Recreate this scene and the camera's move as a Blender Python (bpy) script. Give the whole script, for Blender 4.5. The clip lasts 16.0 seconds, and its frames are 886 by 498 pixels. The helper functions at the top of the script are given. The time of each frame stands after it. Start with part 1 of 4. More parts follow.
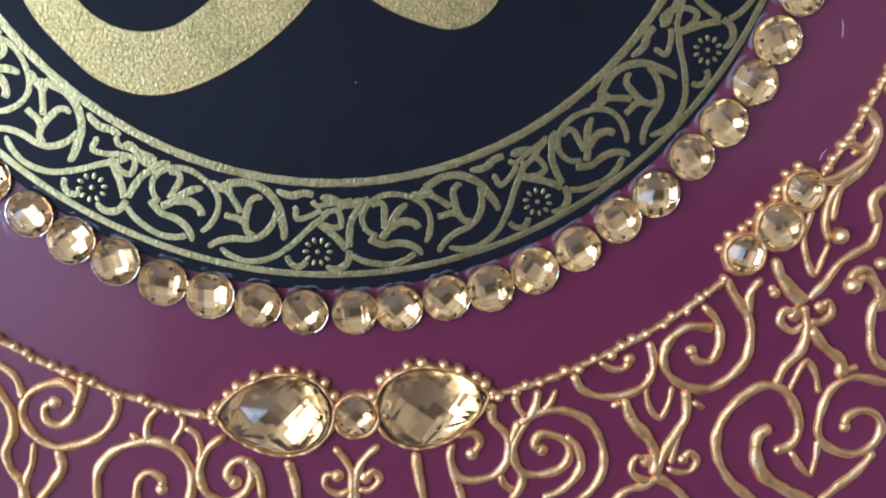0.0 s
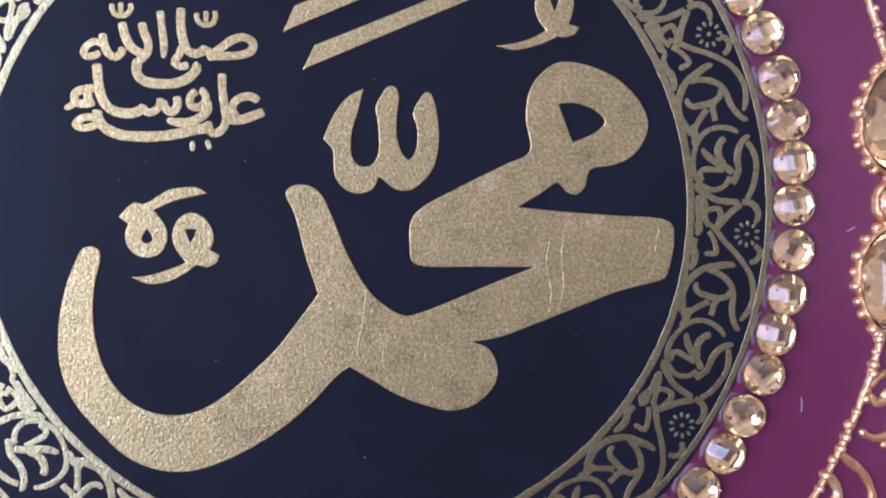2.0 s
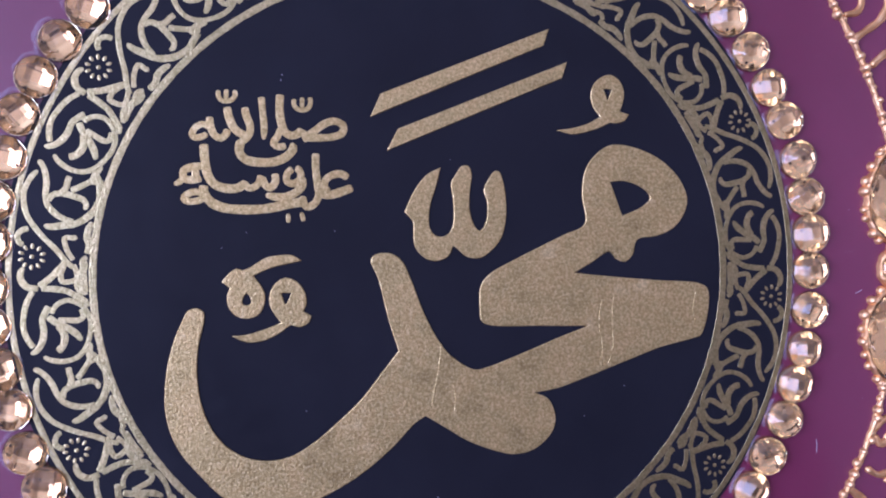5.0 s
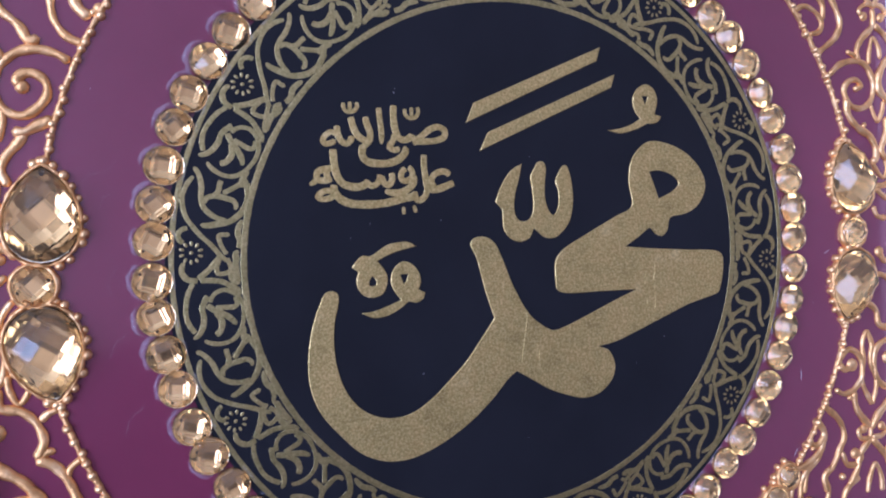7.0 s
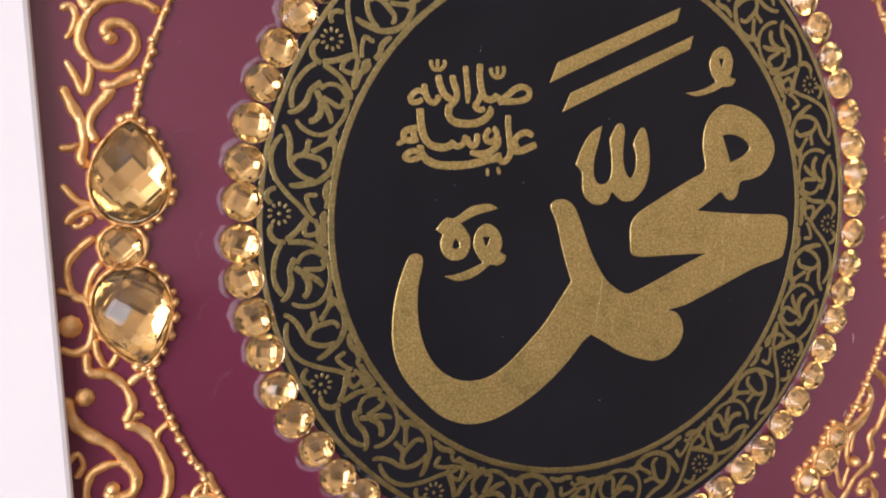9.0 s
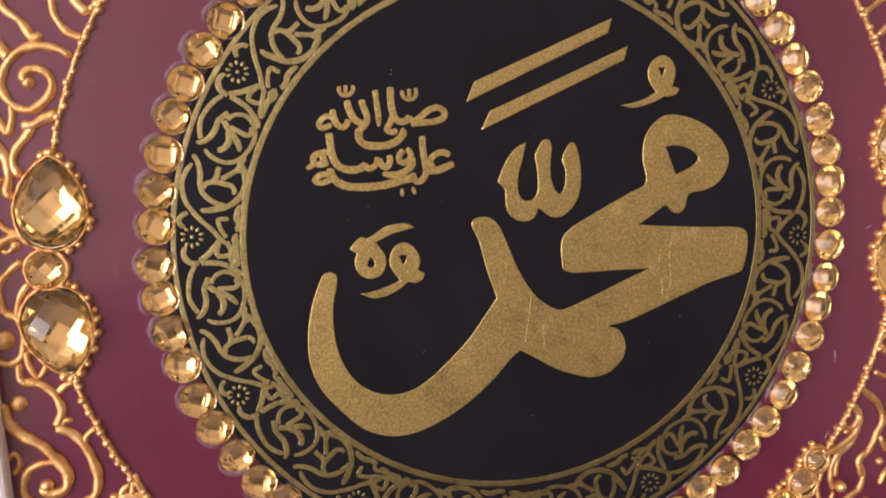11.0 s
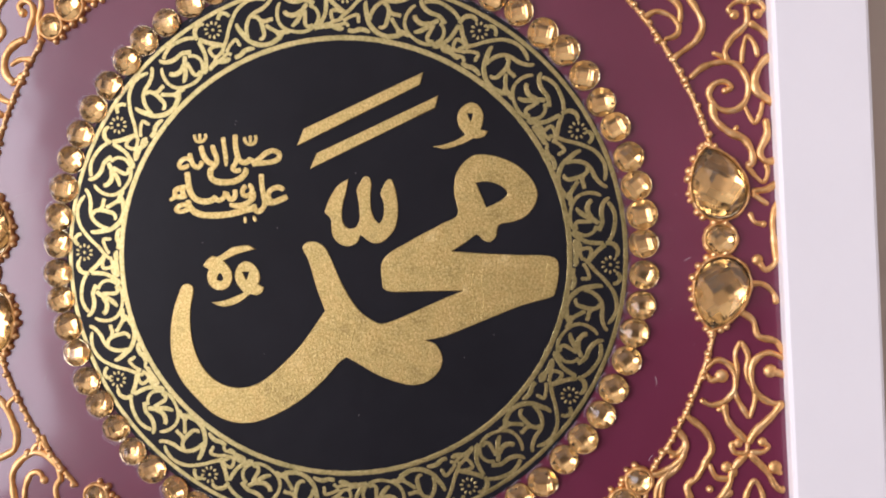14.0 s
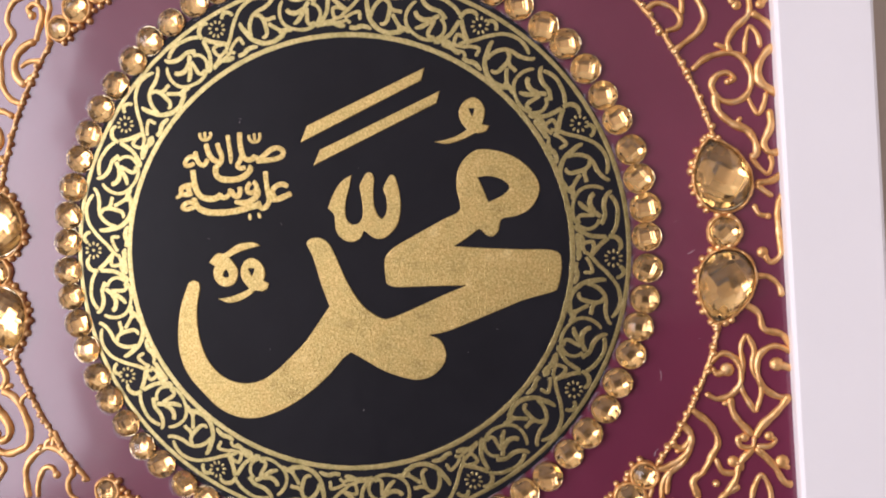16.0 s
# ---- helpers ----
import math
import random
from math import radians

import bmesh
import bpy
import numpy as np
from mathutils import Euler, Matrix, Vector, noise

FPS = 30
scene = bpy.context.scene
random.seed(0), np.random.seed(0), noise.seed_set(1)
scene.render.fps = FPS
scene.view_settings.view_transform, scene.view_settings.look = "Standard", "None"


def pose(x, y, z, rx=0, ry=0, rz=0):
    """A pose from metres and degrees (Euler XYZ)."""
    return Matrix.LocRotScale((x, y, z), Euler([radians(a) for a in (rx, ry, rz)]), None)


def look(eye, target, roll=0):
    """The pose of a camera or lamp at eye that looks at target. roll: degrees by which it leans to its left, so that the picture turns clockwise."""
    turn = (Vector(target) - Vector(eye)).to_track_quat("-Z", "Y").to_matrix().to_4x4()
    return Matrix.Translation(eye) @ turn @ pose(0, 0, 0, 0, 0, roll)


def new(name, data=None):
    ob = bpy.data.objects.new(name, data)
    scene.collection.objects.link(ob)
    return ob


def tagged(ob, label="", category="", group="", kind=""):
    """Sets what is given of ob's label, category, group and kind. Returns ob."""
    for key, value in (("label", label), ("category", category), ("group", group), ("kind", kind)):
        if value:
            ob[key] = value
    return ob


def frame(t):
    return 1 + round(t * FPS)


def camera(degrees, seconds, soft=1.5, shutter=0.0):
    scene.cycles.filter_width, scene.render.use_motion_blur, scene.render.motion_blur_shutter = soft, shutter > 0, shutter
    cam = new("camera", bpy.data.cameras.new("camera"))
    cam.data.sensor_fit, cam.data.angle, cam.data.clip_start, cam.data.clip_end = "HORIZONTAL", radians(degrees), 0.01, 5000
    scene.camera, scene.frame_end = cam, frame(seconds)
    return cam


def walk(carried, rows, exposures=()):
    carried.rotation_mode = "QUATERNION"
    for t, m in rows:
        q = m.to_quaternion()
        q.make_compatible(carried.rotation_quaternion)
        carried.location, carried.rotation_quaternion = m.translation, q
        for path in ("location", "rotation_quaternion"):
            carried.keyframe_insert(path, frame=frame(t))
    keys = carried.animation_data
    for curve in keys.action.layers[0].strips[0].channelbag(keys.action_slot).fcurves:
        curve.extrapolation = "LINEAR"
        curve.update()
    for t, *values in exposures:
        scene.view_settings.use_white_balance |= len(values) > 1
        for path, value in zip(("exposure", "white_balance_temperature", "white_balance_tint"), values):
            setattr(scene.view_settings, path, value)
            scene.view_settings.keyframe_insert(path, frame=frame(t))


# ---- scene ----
cam = camera(52.24, 16.0, soft=2.0)
PATH = [
    (0, (0.00580, -0.15599, 1.45516), (0.02142, 0.08904, 1.40806), -2.44),
    (0.5, (0.00880, -0.15754, 1.46520), (0.02785, 0.08985, 1.43459), -2.11),
    (1, (0.00608, -0.16369, 1.47374), (0.02605, 0.08493, 1.45682), -1.71),
    (1.5, (0.00225, -0.16816, 1.48766), (0.02270, 0.08070, 1.47549), -1.48),
    (2, (0.00252, -0.16671, 1.50065), (0.02547, 0.08196, 1.48884), -1.66),
    (2.5, (-0.00205, -0.17100, 1.50623), (0.01899, 0.07804, 1.50018), -1.62),
    (3, (-0.00228, -0.17803, 1.51355), (0.01775, 0.07116, 1.51123), -1.27),
    (3.5, (-0.00188, -0.18093, 1.51290), (0.01906, 0.06818, 1.51075), -1.30),
    (5.8, (-0.04514, -0.18815, 1.51093), (0.01115, 0.05516, 1.49933), -2.13),
    (6, (-0.05126, -0.19095, 1.51040), (0.01095, 0.05101, 1.50120), -2.62),
    (6.5, (-0.07111, -0.19712, 1.51058), (0.00269, 0.04112, 1.49338), -2.72),
    (7, (-0.08947, -0.20300, 1.51454), (-0.00573, 0.03217, 1.50114), -3.30),
    (7.5, (-0.09688, -0.20473, 1.51561), (-0.00460, 0.02687, 1.49698), -3.95),
    (8, (-0.10661, -0.20223, 1.51347), (-0.00951, 0.02705, 1.49111), -3.16),
    (8.5, (-0.11507, -0.19097, 1.51359), (-0.02078, 0.03891, 1.48591), -2.28),
    (8.7, (-0.11594, -0.18799, 1.51594), (-0.02043, 0.04121, 1.48689), -2.17),
    (10.8, (-0.07016, -0.21147, 1.52890), (-0.01787, 0.03052, 1.49422), -3.44),
    (11, (-0.05856, -0.21131, 1.52573), (-0.01139, 0.03216, 1.49415), -3.79),
    (11.5, (-0.03334, -0.21167, 1.52433), (-0.00386, 0.03521, 1.49822), -4.35),
    (12, (-0.00986, -0.21338, 1.52337), (0.00836, 0.03526, 1.50477), -3.93),
    (12.5, (0.01177, -0.22664, 1.52233), (0.01123, 0.02314, 1.51197), -3.98),
    (13, (0.02937, -0.24170, 1.51602), (0.00866, 0.00711, 1.50321), -4.21),
    (13.5, (0.04679, -0.25177, 1.51450), (0.02994, -0.00255, 1.50409), -4.45),
    (14, (0.05171, -0.25454, 1.51349), (0.03010, -0.00578, 1.50115), -3.76),
    (14.5, (0.05581, -0.25824, 1.51322), (0.02929, -0.00992, 1.50158), -3.66),
    (15, (0.05887, -0.26003, 1.51187), (0.02299, -0.01277, 1.50311), -4.12),
    (15.5, (0.06354, -0.26072, 1.51115), (0.02261, -0.01420, 1.50396), -4.52),
    (16, (0.05908, -0.25447, 1.51140), (0.02944, -0.00651, 1.49979), -4.31),
]
EXPOSURES = [
    (0, -0.4, 4600, 7), (0.5, -0.23, 4300, 9), (1, -0.2, 4300, 11), (1.5, -0.19, 4450, 24), (2.2, -0.23, 4550, 32), (3.5, -0.29, 4700, 42), (5.8, -0.28, 4550, 36), (7, -0.3, 4600, 24), (7.6, -0.28, 5150, 18), (8.1, -0.25, 5450, 13), (8.5, -0.24, 6050, 15), (11, -0.38, 7100, 24),
    (11.5, -0.33, 5750, 22), (11.9, -0.43, 5100, 24), (12.2, -0.5, 5000, 27), (13.2, -0.5, 5100, 25), (13.5, -0.46, 6050, 18), (14.2, -0.44, 6350, 21), (16, -0.45, 6450, 21),
]
walk(cam, [(t, look(eye, target, roll)) for t, eye, target, roll in PATH], EXPOSURES)

# ---- world and light ----
world = bpy.data.worlds.new("sky")
scene.world = world
world.use_nodes = True
wn = world.node_tree.nodes
sky = wn.new("ShaderNodeTexSky")
sky.sky_type = "NISHITA"
sky.sun_disc = False
sky.sun_elevation, sky.sun_rotation = radians(35), radians(250)
world.node_tree.links.new(sky.outputs[0], wn["Background"].inputs[0])
wn["Background"].inputs[1].default_value = 0.12

ROOM_X0, ROOM_X1, ROOM_Y0, ROOM_Y1, ROOM_H = -1.9, 2.3, -3.7, 0.022, 2.8
WIN_Y0, WIN_Y1, WIN_Z0, WIN_Z1 = -3.45, -0.75, 0.45, 2.6


def area_lamp(name, m, sx, sy, watts, colour):
    data = bpy.data.lights.new(name, "AREA")
    data.shape, data.size, data.size_y, data.energy, data.color = "RECTANGLE", sx, sy, watts, colour
    ob = new(name, data)
    ob.matrix_world = m
    return ob


area_lamp("window_daylight", look((ROOM_X0 - 0.05, (WIN_Y0 + WIN_Y1) / 2, (WIN_Z0 + WIN_Z1) / 2), (2, (WIN_Y0 + WIN_Y1) / 2, 1.3)),
          WIN_Y1 - WIN_Y0 - 0.1, WIN_Z1 - WIN_Z0 - 0.1, 138, (0.93, 0.95, 1.0))

# ---- materials ----


class Nodes:
    """A small wrapper round one material's node tree."""

    def __init__(self, name, **values):
        self.mat = bpy.data.materials.new(name)
        self.mat.use_nodes = True
        self.tree = self.mat.node_tree
        self.shader = self.tree.nodes["Principled BSDF"]
        for key, value in values.items():
            self.put(key.replace("_", " "), value)

    def put(self, key, value):
        if isinstance(value, tuple):
            value = (*value, 1)
        self.shader.inputs[key].default_value = value

    def node(self, kind, **inputs):
        n = self.tree.nodes.new("ShaderNode" + kind)
        for key, value in inputs.items():
            n.inputs[key.replace("_", " ")].default_value = value
        return n

    def link(self, a, b):
        self.tree.links.new(a, b)

    def noise(self, scale, detail=4.0, rough=0.55, stretch=None):
        coord = self.node("TexCoord")
        n = self.node("TexNoise", Scale=scale, Detail=detail, Roughness=rough)
        if stretch:
            m = self.node("Mapping")
            m.inputs["Scale"].default_value = stretch
            self.link(coord.outputs["Object"], m.inputs["Vector"])
            self.link(m.outputs[0], n.inputs["Vector"])
        else:
            self.link(coord.outputs["Object"], n.inputs["Vector"])
        return n.outputs["Fac"]

    def ramp(self, fac, *stops):
        r = self.node("ValToRGB")
        el = r.color_ramp.elements
        while len(el) < len(stops):
            el.new(0.5)
        for e, (p, c) in zip(el, stops):
            e.position, e.color = p, (*c, 1)
        self.link(fac, r.inputs["Fac"])
        return r.outputs["Color"]

    def colour(self, socket):
        self.link(socket, self.shader.inputs["Base Color"])

    def rough(self, fac, lo, hi, a=0.3, b=0.7):
        m = self.node("MapRange")
        for key, value in (("From Min", a), ("From Max", b), ("To Min", lo), ("To Max", hi)):
            m.inputs[key].default_value = value
        self.link(fac, m.inputs["Value"])
        self.link(m.outputs[0], self.shader.inputs["Roughness"])

    def bump(self, strength, distance, *facs):
        last = None
        for fac in facs:
            b = self.node("Bump", Strength=strength, Distance=distance)
            self.link(fac, b.inputs["Height"])
            if last:
                self.link(last, b.inputs["Normal"])
            last = b.outputs["Normal"]
        self.link(last, self.shader.inputs["Normal"])


def gold_foil(name, dark, mid, light, rough, metal):
    n = Nodes(name, Metallic=metal)
    grain, patch = n.noise(1700, 3, 0.7), n.noise(120, 6, 0.75)
    mix = n.node("MixRGB")
    mix.blend_type = "MIX"
    mix.inputs[0].default_value = 0.45
    n.link(n.ramp(grain, (0.34, dark), (0.5, mid), (0.64, light)), mix.inputs[1])
    rosy = tuple(c * f for c, f in zip(mid, (1.08, 0.97, 0.95)))
    n.link(n.ramp(patch, (0.34, dark), (0.46, mid), (0.57, rosy), (0.70, light)), mix.inputs[2])
    n.colour(mix.outputs[0])
    n.rough(patch, rough - 0.03, rough + 0.07)
    n.bump(0.75, 0.00017, n.noise(2200, 3))
    return n.mat


def make_gold_paste():
    n = Nodes("gold_paste", Metallic=1.0)
    patch = n.noise(260, 4)
    n.colour(n.ramp(patch, (0.25, (0.58, 0.32, 0.115)), (0.5, (0.83, 0.49, 0.20)), (0.75, (0.94, 0.67, 0.36))))
    n.rough(n.noise(900, 3), 0.42, 0.60)
    n.bump(0.5, 0.0003, n.noise(420, 2), n.noise(1700, 2))
    return n.mat


def make_enamel():
    n = Nodes("plum_enamel", Coat_Weight=1.0, Coat_Roughness=0.085)
    patch, fine = n.noise(16, 4), n.noise(900, 3)
    n.colour(n.ramp(patch, (0.3, (0.132, 0.0170, 0.045)), (0.7, (0.166, 0.0245, 0.059))))
    n.rough(fine, 0.28, 0.4)
    n.bump(0.1, 0.002, n.noise(30, 2))
    n.link(n.shader.inputs["Normal"].links[0].from_socket, n.shader.inputs["Coat Normal"])
    return n.mat


def make_black():
    n = Nodes("black_vinyl", Specular_IOR_Level=0.14)
    n.colour(n.ramp(n.noise(35, 5), (0.3, (0.0105, 0.0103, 0.0130)), (0.75, (0.0150, 0.0147, 0.0185))))
    n.rough(n.noise(240, 4), 0.30, 0.44)
    n.bump(0.1, 0.0001, n.noise(2200, 2))
    return n.mat


def make_paint(name, base, spread=0.05, rough=0.4, scale=9.0):
    n = Nodes(name)
    low = tuple(max(0, c * (1 - spread)) for c in base)
    n.colour(n.ramp(n.noise(scale, 5), (0.3, low), (0.7, base)))
    n.rough(n.noise(120, 3), rough, rough + 0.15)
    n.bump(0.12, 0.0004, n.noise(300, 4))
    return n.mat


def make_gem(name, tint, clear=1.0):
    n = Nodes(name, Transmission_Weight=clear, Roughness=0.03, IOR=1.5)
    n.put("Base Color", tint)
    n.bump(0.05, 0.0003, n.noise(500, 2))
    return n.mat


FOIL_GOLD = gold_foil("gold_foil", (0.31, 0.212, 0.066), (0.57, 0.425, 0.15), (0.90, 0.725, 0.335), 0.36, 0.8)
RING_GOLD = gold_foil("ring_gold", (0.32, 0.27, 0.10), (0.50, 0.42, 0.18), (0.72, 0.62, 0.31), 0.31, 1.0)
PASTE = make_gold_paste()
ENAMEL = make_enamel()
BLACK = make_black()
WHITE = make_paint("white_paint", (0.87, 0.85, 0.86), 0.04, 0.35)
WALL = make_paint("beige_wall_paint", (0.72, 0.63, 0.54), 0.06, 0.6, 3.0)
TAN_WALL = make_paint("tan_wall_paint", (0.52, 0.45, 0.40), 0.06, 0.6, 3.0)
CEILING = make_paint("ceiling_paint", (0.84, 0.83, 0.82), 0.04, 0.7, 2.0)
FLOOR = make_paint("floor_tile", (0.13, 0.095, 0.075), 0.25, 0.35, 4.0)
GEM = make_gem("champagne_acrylic", (1.0, 0.77, 0.46), 0.96)
GLUE = Nodes("clear_glue", Base_Color=(0.80, 0.75, 0.84), Roughness=0.08, Alpha=0.13).mat
THREAD = Nodes("glue_thread", Base_Color=(0.85, 0.83, 0.86), Roughness=0.2, Alpha=0.05).mat
BACKING = Nodes("mirror_backing", Metallic=1.0, Roughness=0.1, Base_Color=(1.0, 0.85, 0.58)).mat
# Near-black brown for the added board that the enamel mirrors.
REFLECTED_DARK = make_paint("reflected_dark_brown", (0.045, 0.030, 0.024), 0.35, 0.4, 6.0)
HOLE = Nodes("hole_shadow", Roughness=0.7, Base_Color=(0.03, 0.018, 0.01)).mat
DUST = make_paint("pale_dust", (0.65, 0.6, 0.6), 0.1, 0.7)

# ---- mesh helpers ----
MM = 0.001


def mesh_from(name, verts, faces, material, smooth=False):
    me = bpy.data.meshes.new(name)
    me.from_pydata([tuple(v) for v in verts], [], faces)
    me.materials.append(material)
    if smooth:
        me.shade_smooth()
    return me


def part(name, me, parent, label="", m=None, material=None):
    """Links a mesh, or a bmesh with its material, as one part of parent."""
    if isinstance(me, bmesh.types.BMesh):
        bm, me = me, bpy.data.meshes.new(name)
        bm.to_mesh(me)
        bm.free()
        me.materials.append(material)
    ob = new(name, me)
    ob.parent = parent
    if m is not None:
        ob.matrix_basis = m
    return tagged(ob, label)


def box(x0, y0, z0, x1, y1, z1, bevel=0.0, seg=2):
    bm = bmesh.new()
    bmesh.ops.create_cube(bm, size=1, matrix=Matrix.Translation(((x0 + x1) / 2, (y0 + y1) / 2, (z0 + z1) / 2)) @ Matrix.Diagonal((x1 - x0, y1 - y0, z1 - z0, 1)))
    if bevel:
        bmesh.ops.bevel(bm, geom=bm.edges[:], offset=bevel, segments=seg, affect="EDGES", profile=0.5)
    return bm


def spline(pts, closed=False, step=0.35):
    """A smooth line (centripetal Catmull-Rom) through flat points; a point with a third value is a corner."""
    p = [np.array(q[:2], float) for q in pts]
    corner = [len(q) > 2 for q in pts]
    n, line = len(p), []
    for i in range(n if closed else n - 1):
        b, c = p[i], p[(i + 1) % n]
        a = p[i - 1] if (closed or i) and not corner[i] else 2 * b - c
        d = p[(i + 2) % n] if (closed or i + 2 < n) and not corner[(i + 1) % n] else 2 * c - b
        t = [0.0]
        for u, v in ((a, b), (b, c), (c, d)):
            t.append(t[-1] + max(np.linalg.norm(v - u), 1e-6) ** 0.5)
        k = max(2, int(np.linalg.norm(c - b) / step))
        for s in np.arange(k) / k:
            x = t[1] + (t[2] - t[1]) * s
            a1 = ((t[1] - x) * a + (x - t[0]) * b) / (t[1] - t[0])
            a2 = ((t[2] - x) * b + (x - t[1]) * c) / (t[2] - t[1])
            a3 = ((t[3] - x) * c + (x - t[2]) * d) / (t[3] - t[2])
            b1 = ((t[2] - x) * a1 + (x - t[0]) * a2) / (t[2] - t[0])
            b2 = ((t[3] - x) * a2 + (x - t[1]) * a3) / (t[3] - t[1])
            line.append(((t[2] - x) * b1 + (x - t[1]) * b2) / (t[2] - t[1]))
    if not closed:
        line.append(p[-1])
    return np.array(line)


def bead_shape(r, squash=0.8, rings=4, seg=9, centre=(0, 0), base=0.0):
    """A rounded dome on the face of the panel, r in mm."""
    verts, faces = [], []
    for k in range(rings):
        a = math.pi / 2 * k / rings
        for j in range(seg):
            th = math.tau * j / seg
            verts.append(((centre[0] + r * math.cos(a) * math.cos(th)) * MM, -(base + r * 2 * squash * math.sin(a)) * MM, (centre[1] + r * math.cos(a) * math.sin(th)) * MM))
    verts.append((centre[0] * MM, -(base + r * 2 * squash) * MM, centre[1] * MM))
    for k in range(rings - 1):
        for j in range(seg):
            q = (j + 1) % seg
            faces.append((k * seg + j, k * seg + q, (k + 1) * seg + q, (k + 1) * seg + j))
    for j in range(seg):
        faces.append(((rings - 1) * seg + j, (rings - 1) * seg + (j + 1) % seg, rings * seg))
    return verts, faces


def ridge(name, pts, width, height, material, base=0.0, closed=False, taper=0, curl=0.0, sides=7, wobble=0.0, seed=0, power=1.0, step=0.45, pace=1.0):
    """A raised, rounded line of paste or print along pts (mm). taper: 1 narrows the start, 2 the end, 3 both."""
    line = spline(pts, closed, step)
    rnd = random.Random(seed)
    seg = np.linalg.norm(np.diff(line, axis=0), axis=1)
    along = np.concatenate([[0], np.cumsum(seg)])
    total = along[-1] + (np.linalg.norm(line[0] - line[-1]) if closed else 0)
    ahead = np.roll(line, -1, 0) - np.roll(line, 1, 0)
    if not closed:
        ahead[0], ahead[-1] = line[1] - line[0], line[-1] - line[-2]
    ahead /= np.maximum(np.linalg.norm(ahead, axis=1), 1e-9)[:, None]
    side = np.stack([-ahead[:, 1], ahead[:, 0]], 1)
    ph = [rnd.uniform(0, 6.28) for _ in range(4)]
    verts, faces, half = [], [], width / 2
    for i, (c, n) in enumerate(zip(line, side)):
        s, d = along[i], along[i] * pace
        f = 1 + wobble * (0.6 * math.sin(d * 1.1 + ph[0]) + 0.4 * math.sin(d * 2.9 + ph[1]))
        g = 1 + 0.5 * wobble * (0.6 * math.sin(d * 0.9 + ph[2]) + 0.5 * math.sin(d * 2.3 + ph[3]))
        if not closed:
            for d, on in ((s, 1), (total - s, 2)):
                reach = half * (4.5 if taper & on else 0.9)
                if d < reach:
                    e = math.sqrt(max(0.0, 1 - (1 - d / reach) ** 2))
                    f, g = f * max(e, 0.06), g * max(e, 0.06)
        for k in range(sides):
            a = math.pi * k / (sides - 1)
            u, v = math.cos(a), math.sin(a) ** power
            verts.append(((c[0] + n[0] * half * f * u) * MM, -(base + height * g * v) * MM, (c[1] + n[1] * half * f * u) * MM))
    m = len(line)
    for i in range(m if closed else m - 1):
        j = (i + 1) % m
        for k in range(sides - 1):
            faces.append((i * sides + k, i * sides + k + 1, j * sides + k + 1, j * sides + k))
    if curl:
        v2, f2 = bead_shape(curl, min(0.62, height / curl * 0.6), centre=tuple(line[-1]), base=base)
        o = len(verts)
        verts += v2
        faces += [tuple(q + o for q in f) for f in f2]
    return mesh_from(name, verts, faces, material, smooth=power > 0.5)


def plate(name, outlines, height, edge, material, base):
    """A flat raised shape with softened edges, cut from closed outlines (mm); inner outlines are holes."""
    cu = bpy.data.curves.new(name, "CURVE")
    cu.dimensions, cu.fill_mode, cu.extrude, cu.bevel_depth, cu.bevel_resolution = "2D", "BOTH", (height - edge) * MM, edge * MM, 1
    cu.offset = -edge * MM
    for pts in outlines:
        line = spline(pts, True, 0.8)
        sp = cu.splines.new("POLY")
        sp.points.add(len(line) - 1)
        for q, c in zip(sp.points, line):
            q.co = (c[0] * MM, c[1] * MM, 0, 1)
        sp.use_cyclic_u = True
    tmp = bpy.data.objects.new(name, cu)
    me = bpy.data.meshes.new_from_object(tmp)
    bpy.data.objects.remove(tmp)
    bpy.data.curves.remove(cu)
    me.transform(Matrix.Translation((0, -base * MM, 0)) @ Matrix.Rotation(radians(90), 4, "X"))
    me.materials.clear()
    me.materials.append(material)
    return me


def disc(r, y0, y1, material, name, seg=160, edge=0.25):
    """A round plate facing the room, from y0 to y1 mm proud."""
    verts, faces = [], []
    for rr, y in ((r, y0), (r, y1 - edge), (r - edge, y1)):
        for j in range(seg):
            a = math.tau * j / seg
            verts.append((rr * math.cos(a) * MM, -y * MM, rr * math.sin(a) * MM))
    for k in range(2):
        for j in range(seg):
            q = (j + 1) % seg
            faces.append((k * seg + j, k * seg + q, (k + 1) * seg + q, (k + 1) * seg + j))
    faces.append(tuple(2 * seg + j for j in range(seg)))
    return mesh_from(name, verts, faces, material)


def hull_mesh(name, points, material):
    bm = bmesh.new()
    for p in points:
        bm.verts.new(p)
    bmesh.ops.convex_hull(bm, input=bm.verts[:])
    bmesh.ops.dissolve_limit(bm, angle_limit=radians(1.5), verts=bm.verts[:], edges=bm.edges[:])
    me = bpy.data.meshes.new(name)
    bm.to_mesh(me)
    bm.free()
    me.materials.append(material)
    return me


# ---- the room ----


def setting(name, bm, material, label, category):
    me = bpy.data.meshes.new(name)
    bm.to_mesh(me)
    bm.free()
    me.materials.append(material)
    return tagged(new(name, me), label, category, kind="structure")


